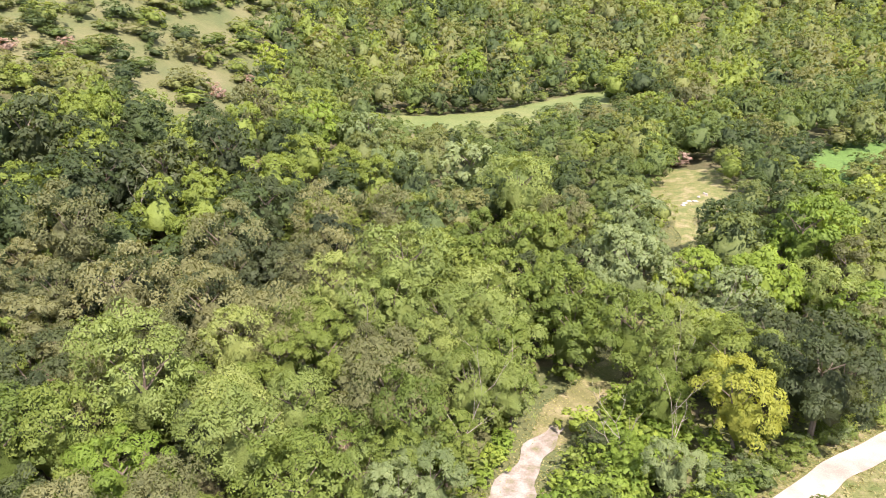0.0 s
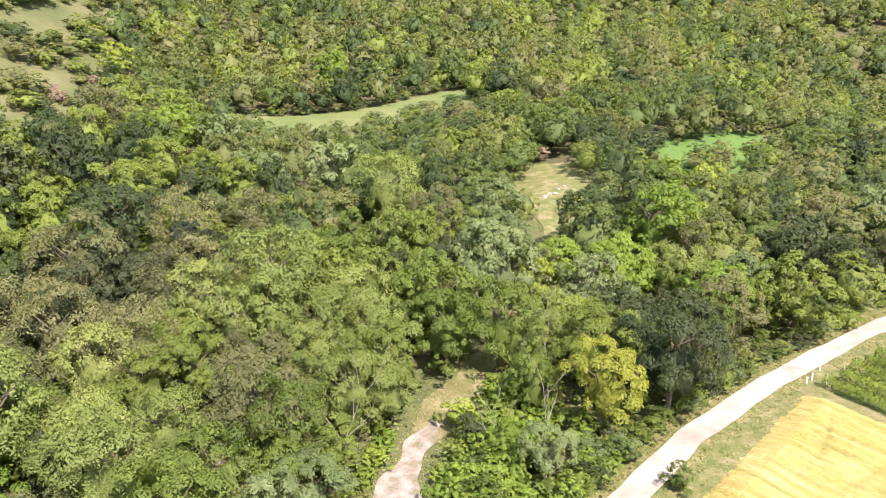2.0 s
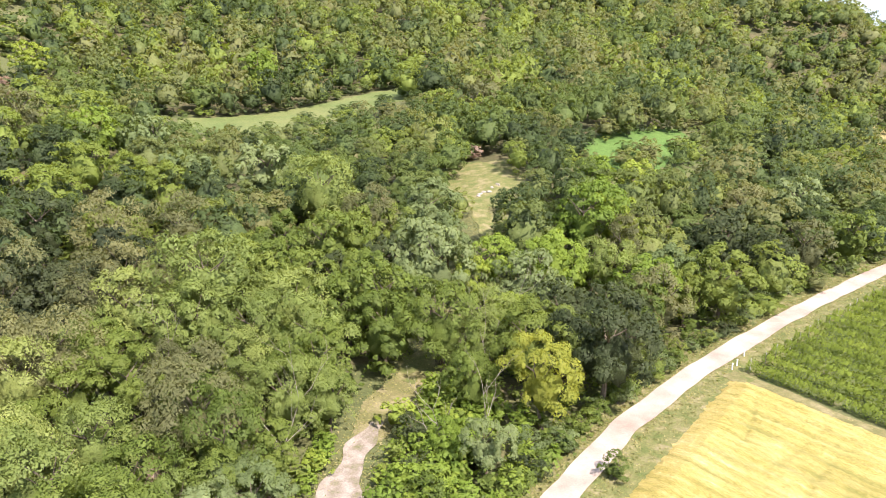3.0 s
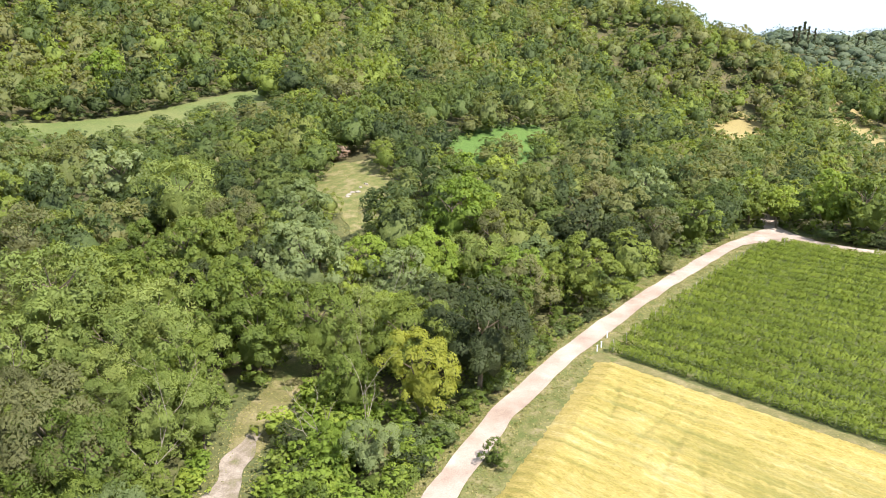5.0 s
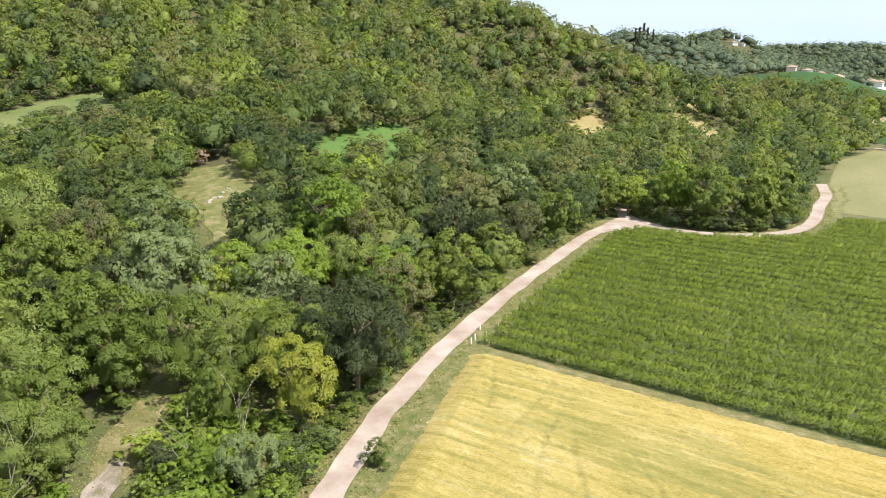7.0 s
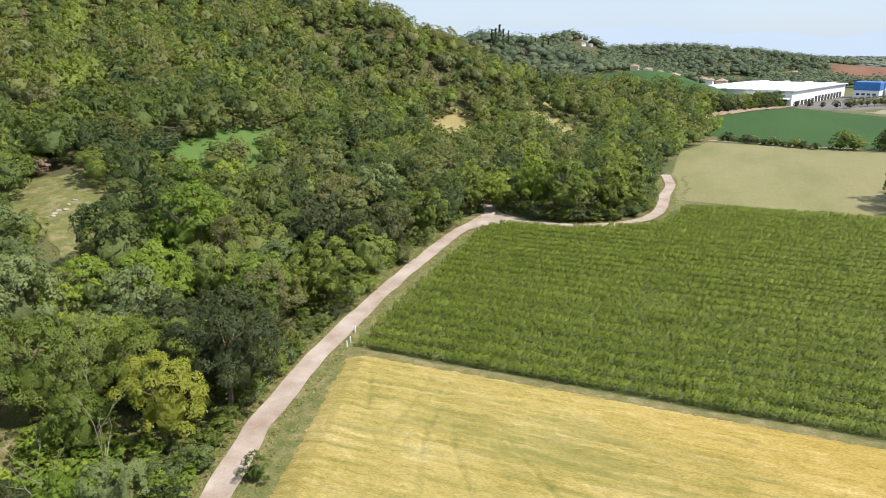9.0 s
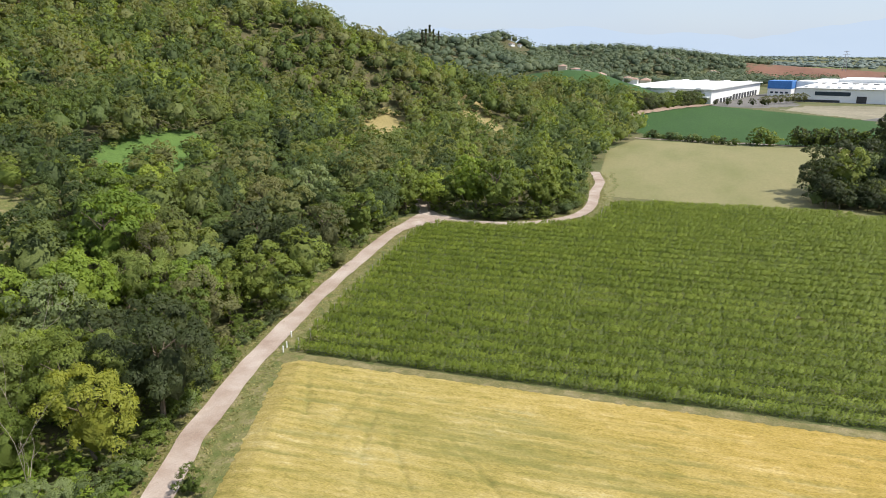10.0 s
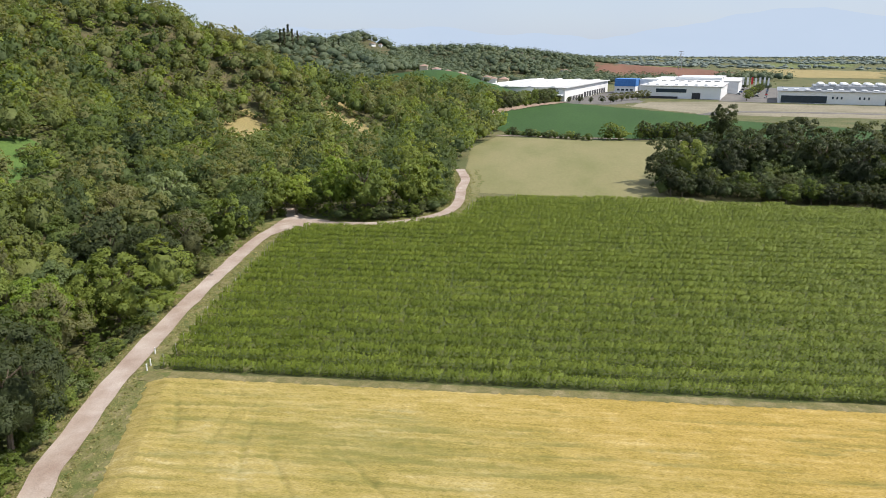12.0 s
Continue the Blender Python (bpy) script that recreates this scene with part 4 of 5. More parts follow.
# smaller bushes crowd round those of the grass slope
g = np.flatnonzero(gr)
for k in range(2):
    a = rng.uniform(0, 6.28, g.size)
    x, y = np.append(x, x[g] + 2.4 * np.cos(a)), np.append(y, y[g] + 2.4 * np.sin(a))
    tall, wide = np.append(tall, rng.uniform(0.8, 2.4, g.size)), np.append(wide, rng.uniform(1.5, 4.0, g.size))
low = np.hypot(x, y) < 205
front = np.hypot(x, y) < 146
low &= ~front
# stands of like trees, the darkest round the old oaks
shade_of = np.clip(0.47 + 0.7 * patchy(x, y, 34, 6.0) + rng.normal(0, 0.27, x.size), 0.02, 0.98)
oaks = (x < -14) & (y < 138)
shade_of[oaks] = rng.uniform(0.02, 0.3, oaks.sum())
joined_wood("slope_wood", "dense mixed green wood on the lower slope", x[front], y[front], tall[front], wide[front], 4800, 0.034, L_FAR, L_FARCORE, 12, 8, 18, 9, tint=shade_of[front])
joined_wood("hillside_wood", "dense mixed green wood on the middle slope", x[low], y[low], tall[low], wide[low], 1650, 0.052, L_FAR, L_FARCORE, 10, 7, 16, tint=shade_of[low])
joined_wood("ridge_wood", "dense mixed green wood up to the ridge", x[~low & ~front], y[~low & ~front], tall[~low & ~front], wide[~low & ~front], 400, 0.085, L_FAR, L_FARCORE, 9, 7, 14, fill=0.6, tint=shade_of[~low & ~front])

# woods on the far hills and plain, haze tinted into their leaves
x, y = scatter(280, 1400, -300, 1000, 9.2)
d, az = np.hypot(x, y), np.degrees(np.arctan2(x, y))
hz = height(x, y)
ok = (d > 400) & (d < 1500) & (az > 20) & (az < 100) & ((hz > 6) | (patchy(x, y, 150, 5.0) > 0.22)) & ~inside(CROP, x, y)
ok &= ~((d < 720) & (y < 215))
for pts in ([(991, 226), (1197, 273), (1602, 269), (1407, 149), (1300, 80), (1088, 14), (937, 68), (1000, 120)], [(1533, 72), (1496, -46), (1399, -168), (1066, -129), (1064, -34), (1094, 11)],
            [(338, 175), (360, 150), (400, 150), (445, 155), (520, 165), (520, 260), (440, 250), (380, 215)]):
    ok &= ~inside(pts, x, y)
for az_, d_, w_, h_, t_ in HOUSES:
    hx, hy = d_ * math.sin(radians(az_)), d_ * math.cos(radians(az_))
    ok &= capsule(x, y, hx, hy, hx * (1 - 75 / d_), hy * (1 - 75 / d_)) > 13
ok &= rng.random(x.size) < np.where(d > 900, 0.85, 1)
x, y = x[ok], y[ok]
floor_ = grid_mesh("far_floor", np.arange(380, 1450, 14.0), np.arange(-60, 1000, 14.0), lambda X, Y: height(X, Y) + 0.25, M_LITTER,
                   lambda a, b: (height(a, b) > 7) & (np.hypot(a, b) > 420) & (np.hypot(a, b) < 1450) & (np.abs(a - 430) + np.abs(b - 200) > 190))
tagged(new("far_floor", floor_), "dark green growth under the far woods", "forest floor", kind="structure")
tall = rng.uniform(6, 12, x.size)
joined_wood("far_wood", "wooded hills in the distance, leaves tinted bluish for haze", x, y, tall, tall * rng.uniform(1.2, 1.9, x.size), 70, 0.095, L_DISTANT, L_DISTANTCORE, 7, 5, 9, fill=0.62)

# tufts of grass along the road and the field edges
def tufts(name, label, c, size, mat):
    k = len(c)
    c = c + rng.normal(0, 0.3, (k, 2))
    z = height(c[:, 0], c[:, 1]) + size * rng.uniform(0.08, 0.4, k)
    face = np.stack([rng.normal(0, 0.4, k), rng.normal(0, 0.4, k), np.ones(k)], 1)
    tri = blades(np.stack([c[:, 0], c[:, 1], z], 1), face / np.linalg.norm(face, axis=1, keepdims=True), size * 1.7, 0.6)
    lit = np.repeat(face / np.linalg.norm(face, axis=1, keepdims=True), 3, 0)
    me = leaf_mesh(name, tri.reshape(-1, 3), lit, np.zeros((0, 4), int), np.arange(k * 3).reshape(-1, 3), mat, mat, np.zeros(0), rng.random(k))
    return tagged(new(name, me), label, "grass", kind="stuff")


line = smooth_line(ROAD, 0.5)
nrm = np.gradient(line, axis=0)
nrm = np.stack([-nrm[:, 1], nrm[:, 0]], 1) / np.hypot(*nrm.T)[:, None]
pick = rng.integers(0, len(line), 14000)
off = np.where(rng.random(14000) < 0.62, 1, -1) * (1.35 + np.abs(rng.normal(0, 0.9, 14000)))
c = line[pick] + nrm[pick] * off[:, None]
c = c[~inside(WHEAT, c[:, 0], c[:, 1])]
tufts("roadside_grass", "rough dry grass and weeds along the road", c, 0.2, L_GRASS)
line = smooth_line(TRACK, 0.4)
pick = rng.integers(0, len(line), 12000)
c = line[pick] + rng.normal(0, 1.5, (12000, 2))
c = c[(chain(c[:, 0], c[:, 1], TRACK) > 0.75) | (rng.random(12000) < 0.06)]
tufts("track_grass", "dry grass tufts along the stony track", c, 0.15, L_GRASS)
t = rng.uniform(0, 130, 1500)
c = np.array([51.6, 59.4]) + t[:, None] * np.array([0.317, -0.949]) + rng.normal(0.2, 0.5, 1500)[:, None] * np.array([0.949, 0.317])
e = rng.uniform(0, 45, 700)
c2 = np.array([50.0, 58.6]) + e[:, None] * (-np.array([0.949, 0.317]) + 0.30 * np.array([0.317, -0.949])) - np.abs(rng.normal(0, 0.7, 700))[:, None] * np.array([0.317, -0.949])
tufts("field_edge_grass", "dry grass along the edge of the wheat", c2, 0.18, L_GRASS)
tufts("headland_grass", "green grass strip between wheat and vines", c, 0.13, L_GRASS)

# shrubs hugging the wood's side of the road
line = smooth_line(ROAD[:12], 1.7)
nrm = np.gradient(line, axis=0)
nrm = np.stack([-nrm[:, 1], nrm[:, 0]], 1) / np.hypot(*nrm.T)[:, None]
for k in range(14, len(line)):
    if rng.random() < 0.8:
        q = line[k] + nrm[k] * (rng.uniform(2.9, 3.6) if line[k][0] < 62 else rng.uniform(3.7, 4.6)) + rng.normal(0, 0.3, 2)
        if chain(q[0], q[1], TRACK) > 3.0:
            set_down(SHRUBS[(0, 0, 3, 0, 2)[rng.integers(5)]], q[0], q[1], rng.uniform(0.55, 1.15), rng.uniform(0, 6.28))

# a fringe of low growth under the trees round the bend
line = smooth_line(ROAD[13:20], 1.5)
nrm = np.gradient(line, axis=0)
nrm = np.stack([-nrm[:, 1], nrm[:, 0]], 1) / np.hypot(*nrm.T)[:, None]
for k in range(2, len(line)):
    q = line[k] + nrm[k] * rng.uniform(3.0, 5.2) + rng.normal(0, 0.3, 2)
    set_down(SHRUBS[(0, 3, 0, 2)[rng.integers(4)]], q[0], q[1], rng.uniform(0.7, 1.3), rng.uniform(0, 6.28))

# tree belts towards the horizon, in leaf colours paled for haze
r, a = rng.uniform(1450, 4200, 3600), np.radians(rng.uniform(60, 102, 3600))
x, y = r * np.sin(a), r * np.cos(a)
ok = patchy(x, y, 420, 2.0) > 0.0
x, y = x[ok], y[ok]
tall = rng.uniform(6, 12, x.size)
joined_wood("horizon_wood", "tree belts on the far plain, leaves coloured pale for haze", x, y, tall, rng.uniform(16, 42, x.size), 20, 0.08, L_HAZY, L_HAZY, 8, 4, 9)

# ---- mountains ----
# a glowing backdrop strip whose emitted colour stands in for distant haze
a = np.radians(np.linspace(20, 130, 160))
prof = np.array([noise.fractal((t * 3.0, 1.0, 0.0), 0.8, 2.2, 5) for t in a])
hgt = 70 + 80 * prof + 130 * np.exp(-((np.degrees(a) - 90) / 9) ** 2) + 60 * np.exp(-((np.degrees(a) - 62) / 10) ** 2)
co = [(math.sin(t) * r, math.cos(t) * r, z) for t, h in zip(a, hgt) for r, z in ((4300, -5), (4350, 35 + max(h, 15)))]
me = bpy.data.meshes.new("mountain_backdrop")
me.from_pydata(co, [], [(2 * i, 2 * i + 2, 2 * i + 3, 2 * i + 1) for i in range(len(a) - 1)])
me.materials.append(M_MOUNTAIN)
tagged(new("mountain_backdrop", me), "pale blue mountains on the horizon, haze put in as glowing colour", "mountains", kind="structure")

# ---- vineyard ----
ALONG, ACROSS = np.array([0.317, -0.949]), np.array([0.949, 0.317])
START = np.array([53.2, 60.2])
ROW = 3.05
for i in range(33):
    o = START + ACROSS * (0.5 + ROW * i)
    s = np.arange(-40, 175, 0.5)
    p = o + s[:, None] * ALONG
    ins = inside(VINES, p[:, 0], p[:, 1])
    if not ins.any():
        continue
    lo, hi = s[ins].min() + 0.6, s[ins].max() - 0.6
    root = tagged(new("vine_row"), "leafy green vine row on a post-and-wire trellis", "vines", "vine rows")
    # stocks about a metre apart, some of them missing or weak
    stock = np.arange(lo, hi, 1.05) + rng.normal(0, 0.12, len(np.arange(lo, hi, 1.05)))
    vigour = np.clip(0.97 + 0.13 * rng.normal(size=len(stock)) + 0.5 * np.array([noise.noise((q * 0.13, i * 0.7, 0.5)) for q in stock]), 0.12, 1.35)
    k = int(len(stock) * 165)
    w = rng.choice(len(stock), k, p=vigour / vigour.sum())
    d = ball(k)
    up = rng.beta(1.5, 1.2, k)
    along, off = stock[w] + d[:, 0] * 0.55, d[:, 1] * 0.62 * (0.6 + 0.4 * vigour[w])
    zz = 0.1 + up * (0.95 + 0.55 * vigour[w])
    along = along + 0.18 * (zz - 0.8)
    pos = np.stack([o[0] + along * ALONG[0] + off * ACROSS[0], o[1] + along * ALONG[1] + off * ACROSS[1], zz], 1)
    out = np.stack([d[:, 0] * 0.35 * ALONG[0] + off * ACROSS[0] * 1.3, d[:, 0] * 0.35 * ALONG[1] + off * ACROSS[1] * 1.3, 0.18 + 1.05 * up], 1)
    out /= np.linalg.norm(out, axis=1, keepdims=True)
    face = out + rng.normal(0, 0.55, (k, 3))
    face /= np.linalg.norm(face, axis=1, keepdims=True)
    leaves = blades(pos, face, 0.195, 0.8)
    # upright young shoots above the wires, leaning with the wind
    q = rng.integers(0, k, k // 9)
    foot = pos[q] * (1, 1, 0) + np.stack([0 * q, 0 * q, 0.55 + 0.45 * vigour[w[q]]], 1)
    lean = rng.uniform(0.1, 0.4, len(q))[:, None] * np.array([*ALONG, 0]) + np.stack([rng.normal(0, 0.08, len(q)), rng.normal(0, 0.08, len(q)), rng.uniform(0.4, 0.85, len(q))], 1)
    side = np.stack([ALONG[0] * 0.06 + 0 * q, ALONG[1] * 0.06 + 0 * q, 0 * q], 1)
    shoots = np.stack([foot - side, foot + side, foot + lean], 1)
    tri = np.concatenate([leaves, shoots])
    lit = np.repeat(np.concatenate([out + 0.35 * face, out[q] + (0, 0, 0.3)]), 3, 0)
    lit /= np.linalg.norm(lit, axis=1, keepdims=True)
    part("vine_leaves", leaf_mesh("vine_leaves", tri.reshape(-1, 3), lit, np.zeros((0, 4), int), np.arange(len(tri) * 3).reshape(-1, 3), L_VINE, L_VINE), None, root)
    for e in (lo, hi):
        bm = bmesh.new()
        q = o + e * ALONG
        tube(bm, (q[0], q[1], 0), (q[0], q[1], 1.7), 0.06, 0.05, 6)
        part("end_post", bm, M_POST, root, "pale weathered end post")

M_ROCK = paint("pale_rock", (0.36, 0.32, 0.28), 0.9, 0, 0.3, 1.5)
# ---- things on the slope and by the track ----
for x, y, s in [(-49.6, 186, 1.6), (-51.3, 168, 1.5), (-83.5, 164.5, 1.3), (-60.5, 188, 1.4), (-91.6, 155, 1.5), (-40.4, 66, 1.0), (-44.2, 78.7, 1.1), (-59, 94, 1.3), (-45, 95, 1.0),
                (-47, 180, 1.3), (-54, 172, 1.2)]:
    set_down(RUSTY, x, y, s, rng.uniform(0, 6.28))


def dead_tree(x, y, tall, label, bare=2):
    root = tagged(new("dead_tree"), label, "dead tree", "dead trees")
    part("trunk", limbs(bmesh.new(), Vector((0, 0, -0.3)), Vector((rng.normal(0, 0.1), rng.normal(0, 0.1), 1)), tall, 0.05, bare, 0.5), M_DEADWOOD, root)
    for k in range(2):
        b = Vector((0, 0, tall * (0.25 + 0.15 * k)))
        part("branch", limbs(bmesh.new(), b, Vector((rng.normal(0, 0.8), rng.normal(0, 0.8), 0.9)), tall * 0.55, 0.04, 1, 0.5), M_DEADWOOD, root)
    root.matrix_world = Matrix.Translation((x, y, float(height(x, y))))
    return root


for x, y, h in [(-42, 99, 7.5), (1.6, 54.9, 6.5), (15.3, 54.0, 5.0), (24.8, 66.0, 7.0), (-8.1, 70.5, 7.5), (30.1, 72.0, 7), (20.6, 55.0, 5.0)]:
    dead_tree(x, y, h, "bare grey dead tree with forked limbs")
# dry bush and pale rocks by the upper clearing
set_down(RUSTY, 48.5, 143, 1.9, 0.4)
for k in range(7):
    bm = bmesh.new()
    bmesh.ops.create_icosphere(bm, subdivisions=2, radius=0.42)
    for v in bm.verts:
        v.co *= 1 + 0.5 * noise.noise(v.co * 2.3 + Vector((k, 0, 0)))
        v.co.z *= 0.55
    rock = new("rock", bpy.data.meshes.new("rock"))
    bm.to_mesh(rock.data)
    bm.free()
    rock.data.materials.append(M_ROCK)
    x, y = 42 + 0.95 * k + rng.normal(0, 0.3), 119.5 + 0.75 * k + rng.normal(0, 0.4)
    rock.matrix_world = Matrix.Translation((x, y, float(height(x, y)) + 0.1)) @ Matrix.Diagonal((rng.uniform(0.6, 1.5), rng.uniform(0.6, 1.2), 1, 1))
    tagged(rock, "pale weathered rock in the upper clearing", "rock", "clearing rocks")
for x, y in ((155, 311), (161, 309), (167, 313), (150, 316), (172, 320)):
    plant("dark", x, y, 1.4)
# marker stones at the corner of the vineyard
for x, y in ((53.6, 61.6), (56.2, 63.6), (52.4, 60.9)):
    root = tagged(new("marker_post"), "short white marker post at the vineyard corner", "post", "marker posts")
    part("post", tube(bmesh.new(), (x, y, 0), (x, y, 0.8), 0.09, 0.08, 7), M_WHITE, root)
    part("cap", tube(bmesh.new(), (x, y, 0.8), (x, y, 0.86), 0.11, 0.05, 7), M_WHITE, root)
# a dead trunk wrapped in dry creeper
root = tagged(new("dead_tree"), "broken trunk covered in dry brown creeper", "dead tree")
bm = tube(bmesh.new(), (0, 0, -0.3), (0.2, 0.1, 6.0), 0.42, 0.2, 9)
part("trunk", bm, M_BARK, root)
c = np.stack([rng.normal(0.1, 0.34, 700), rng.normal(0, 0.34, 700), rng.uniform(0, 6.2, 700)], 1)
part("dry_creeper", quads("dry_creeper", sprays(c, rng.normal(size=(700, 3)) * (1, 1, 0.2), np.full(700, 0.35), 0.3), L_RUST), None, root)
root.matrix_world = Matrix.Translation((-7.6, 49.6, 0))
set_down(SHRUBS[0], 28.8, 46.0, 0.85, 1.0)

# ---- thicket beyond the vineyard ----
for k, (x, y, s) in enumerate([(180, 20, 0.75), (186, 23, 1.05), (191, 18, 1.2), (197, 24, 1.2), (205, 20, 1.3), (184, 12, 0.7), (195, 8, 1.25), (203, 4, 1.5), (185, 3, 0.6), (186, -5, 0.65),
                               (206, -6, 1.6), (200, -14, 1.5), (192, -20, 1.45), (207, -22, 1.7), (195, -30, 1.5), (189, -36, 1.3), (205, -38, 1.7), (212, 8, 1.4), (215, -12, 1.7), (214, -30, 1.7),
                               (190, -46, 1.4), (203, -52, 1.6), (220, 14, 1.2), (225, -2, 1.5), (187, -13, 0.6), (220, -46, 1.7)]):
    set_down(COARSE[("holm", "dark", "mid", "dark", "holm", "dark")[k % 6]][k % 2], x, y, s * 1.08, k * 1.7, 1.0)
for k in range(40):
    set_down(COARSE[("mid", "dark", "holm")[k % 3]][k % 2], 183 + 0.12 * k + 4 * math.sin(k * 2.4), 21 - 1.8 * k, 0.42 + 0.2 * abs(math.sin(k * 1.3)), k * 1.1, 1.15)
x, y = scatter(178, 232, -60, 26, 4.4)
ok = inside([(179, 24), (222, 22), (232, -10), (228, -60), (188, -60), (184, -30), (180, 0)], x, y)
x, y = x[ok], y[ok]
tall = rng.uniform(3.5, 6.5, x.size) + 4.5 * step(186, 200, x)
joined_wood("thicket_growth", "dense dark trees and brambles beyond the vineyard", x, y, tall, tall * 0.35 + rng.uniform(3.5, 5.5, x.size), 1200, 0.05, L_THICKET, L_THICKETCORE, 14, 9, 16)
# lone tree, hedge bushes and a row of young trees at the field's end
set_down(FINE["dark"][0], 300, 16, 1.5, 0.5, 0.85)
set_down(COARSE["dark"][1], 300.5, 16.5, 1.3, 2.5, 0.8)
for x, y, s in [(296, 19, 1.6), (298, 12, 1.8), (303, 20, 1.5), (289, 58.5, 3.0), (291, 54.5, 2.7)]:
    set_down(BUSHES[0], x, y, s, x)
for k in range(15):
    set_down(BUSHES[k % 2], 295 + 0.8 * k, 47 - 1.9 * k, 2.8 + 0.4 * math.sin(k * 2.1), k * 1.3, 0.7)
for k in range(16):
    set_down(BUSHES[k % 3], 288 - 0.35 * k, 101 - 2.4 * k, 1.2 + 0.35 * math.sin(k * 1.7), k * 2.3)
# trees along the bank above the crop field
for k in range(30):
    f = k / 29
    x, y = 342 + 150 * f, 141.5 - 3.5 * f + 1.8 * math.sin(k * 2.6)
    plant(("dark", "mid", "blue")[k % 3], x, y, 0.7 + 0.3 * abs(math.sin(k * 1.9)))
    set_down(BUSHES[k % 2], x + 2.2, y - 2.6, 1.3 + 0.5 * abs(math.sin(k * 1.3)), k * 1.1)
ribbon("earth_bank", "bare pinkish earth bank beside the crop field", "bank", [(336, 126), (359, 133.5), (385, 134.5), (428, 134.5), (467, 131.5), (486, 129)], 5.0, M_BANK, 0.4, 0.5)
ribbon("field_lane", "narrow pale lane along the field's end", "lane", [(284, 105), (287, 80), (293, 55), (300, 20), (312, -30)], 2.4, M_ROAD, 0.1, 0.1)

# ---- works beyond the fields ----


def block(parent, name, x0, x1, y0, y1, z0, z1, mat, label="", bevel=0.12):
    bm = bmesh.new()
    bmesh.ops.create_cube(bm, size=1.0, matrix=Matrix.Translation(((x0 + x1) / 2, (y0 + y1) / 2, (z0 + z1) / 2)) @ Matrix.Diagonal((x1 - x0, y1 - y0, z1 - z0, 1)))
    if bevel:
        bmesh.ops.bevel(bm, geom=bm.edges[:], offset=bevel, segments=1, affect="EDGES")
    return part(name, bm, mat, parent, label)


def thing(name, label, category, group=""):
    return tagged(new(name), label, category, group)


hall = thing("warehouse", "long low white warehouse with a row of dark loading bays", "warehouse")
block(hall, "wall", 490, 632, 131, 200, 0, 9.5, M_WHITE)
roof = block(hall, "roof", 488.5, 633.5, 129.5, 201.5, 9.5, 10.1, M_ROOFWHITE, "pale grey sheet roof")
for k in range(4):
    block(roof, "roof_ridge", 489, 633, 138 + 17 * k, 141 + 17 * k, 10.1, 10.8, M_WHITE)
for k in range(14):
    block(hall, "loading_bay", 503 + 8.6 * k, 508.5 + 8.6 * k, 130.75, 131.2, 0.2, 4.2 if k > 4 else 3.2, M_DOOR, "dark loading bay", 0)
for k in range(4):
    block(hall, "bay_opening", 489.7, 490.2, 134 + 5 * k, 137.5 + 5 * k, 0.2, 4.0, M_DOOR, "dark opening", 0)
block(hall, "canopy", 484, 490, 132, 160, 4.6, 5.4, M_WHITE)

office = thing("office_block", "white office block with a blue upper storey", "office")
block(office, "wall", 612, 632, 104, 121, 0, 6.0, M_WHITE)
block(office, "upper_storey", 611.5, 632, 103.8, 121.2, 6.0, 12.0, M_BLUE, "bright blue panels")
for k in range(4):
    block(office, "window", 611.8, 612.2, 106 + 3.6 * k, 108.2 + 3.6 * k, 2.4, 3.8, M_GLASS, "", 0)
annex = thing("white_building", "plain tall white building with a red canopy", "building")
block(annex, "wall", 628, 660, 88, 103.5, 0, 11.5, M_WHITE)
block(annex, "canopy", 620, 628, 84, 91, 3.4, 6.2, M_REDP, "red canopy")

plant_a = thing("factory", "white factory with ribbed roof lights and a long window", "factory")
block(plant_a, "wall", 562, 640, 34, 92, 0, 9.0, M_WHITE)
top = block(plant_a, "roof", 561, 641, 33, 93, 9.0, 9.5, M_ROOFWHITE)
for k in range(8):
    block(top, "roof_light", 568, 632, 37 + 7 * k, 39.2 + 7 * k, 9.5, 10.7, M_WHITE)
block(plant_a, "window_band", 561.8, 562.3, 58, 80, 4.6, 7.2, M_GLASS, "dark strip window", 0)
block(plant_a, "gate", 561.8, 562.3, 48, 54, 0.2, 4.6, M_DOOR, "dark gate", 0)
block(plant_a, "plinth", 561.6, 562.3, 64, 92, 0.2, 1.6, M_DOOR, "", 0)
rear = thing("factory", "lower white factory hall behind the first", "factory")
block(rear, "wall", 648, 740, 26, 100, 0, 9.5, M_WHITE)
block(rear, "roof", 647, 741, 25, 101, 9.5, 10.2, M_ROOFWHITE)
for k in range(3):
    block(rear, "roof_hood", 660 + 22 * k, 672 + 22 * k, 40, 78, 10.2, 12.5, M_WHITE)

plant_b = thing("factory", "wide pale factory with domed roof lights", "factory")
block(plant_b, "wall", 546, 600, -112, -4, 0, 8.0, M_WHITE)
top = block(plant_b, "roof", 545, 601, -113, -3, 8.0, 8.5, M_METAL, "dark grey roof")
for k in range(15):
    block(top, "roof_light", 550, 553.5, -10 - 6.8 * k, -6.4 - 6.8 * k, 8.5, 9.7, M_WHITE, "", 0.5)
block(top, "raised_roof", 566, 598, -100, -26, 8.5, 11.2, M_METAL)
for k in range(9):
    for q in range(2):
        block(top, "roof_light", 568 + 13 * q, 577 + 13 * q, -33 - 7.4 * k, -28.5 - 7.4 * k, 11.2, 13.0, M_WHITE, "", 0.7)
block(plant_b, "glazing", 545.7, 546.3, -34, -6, 0.6, 5.2, M_GLASS, "dark glazed front", 0)
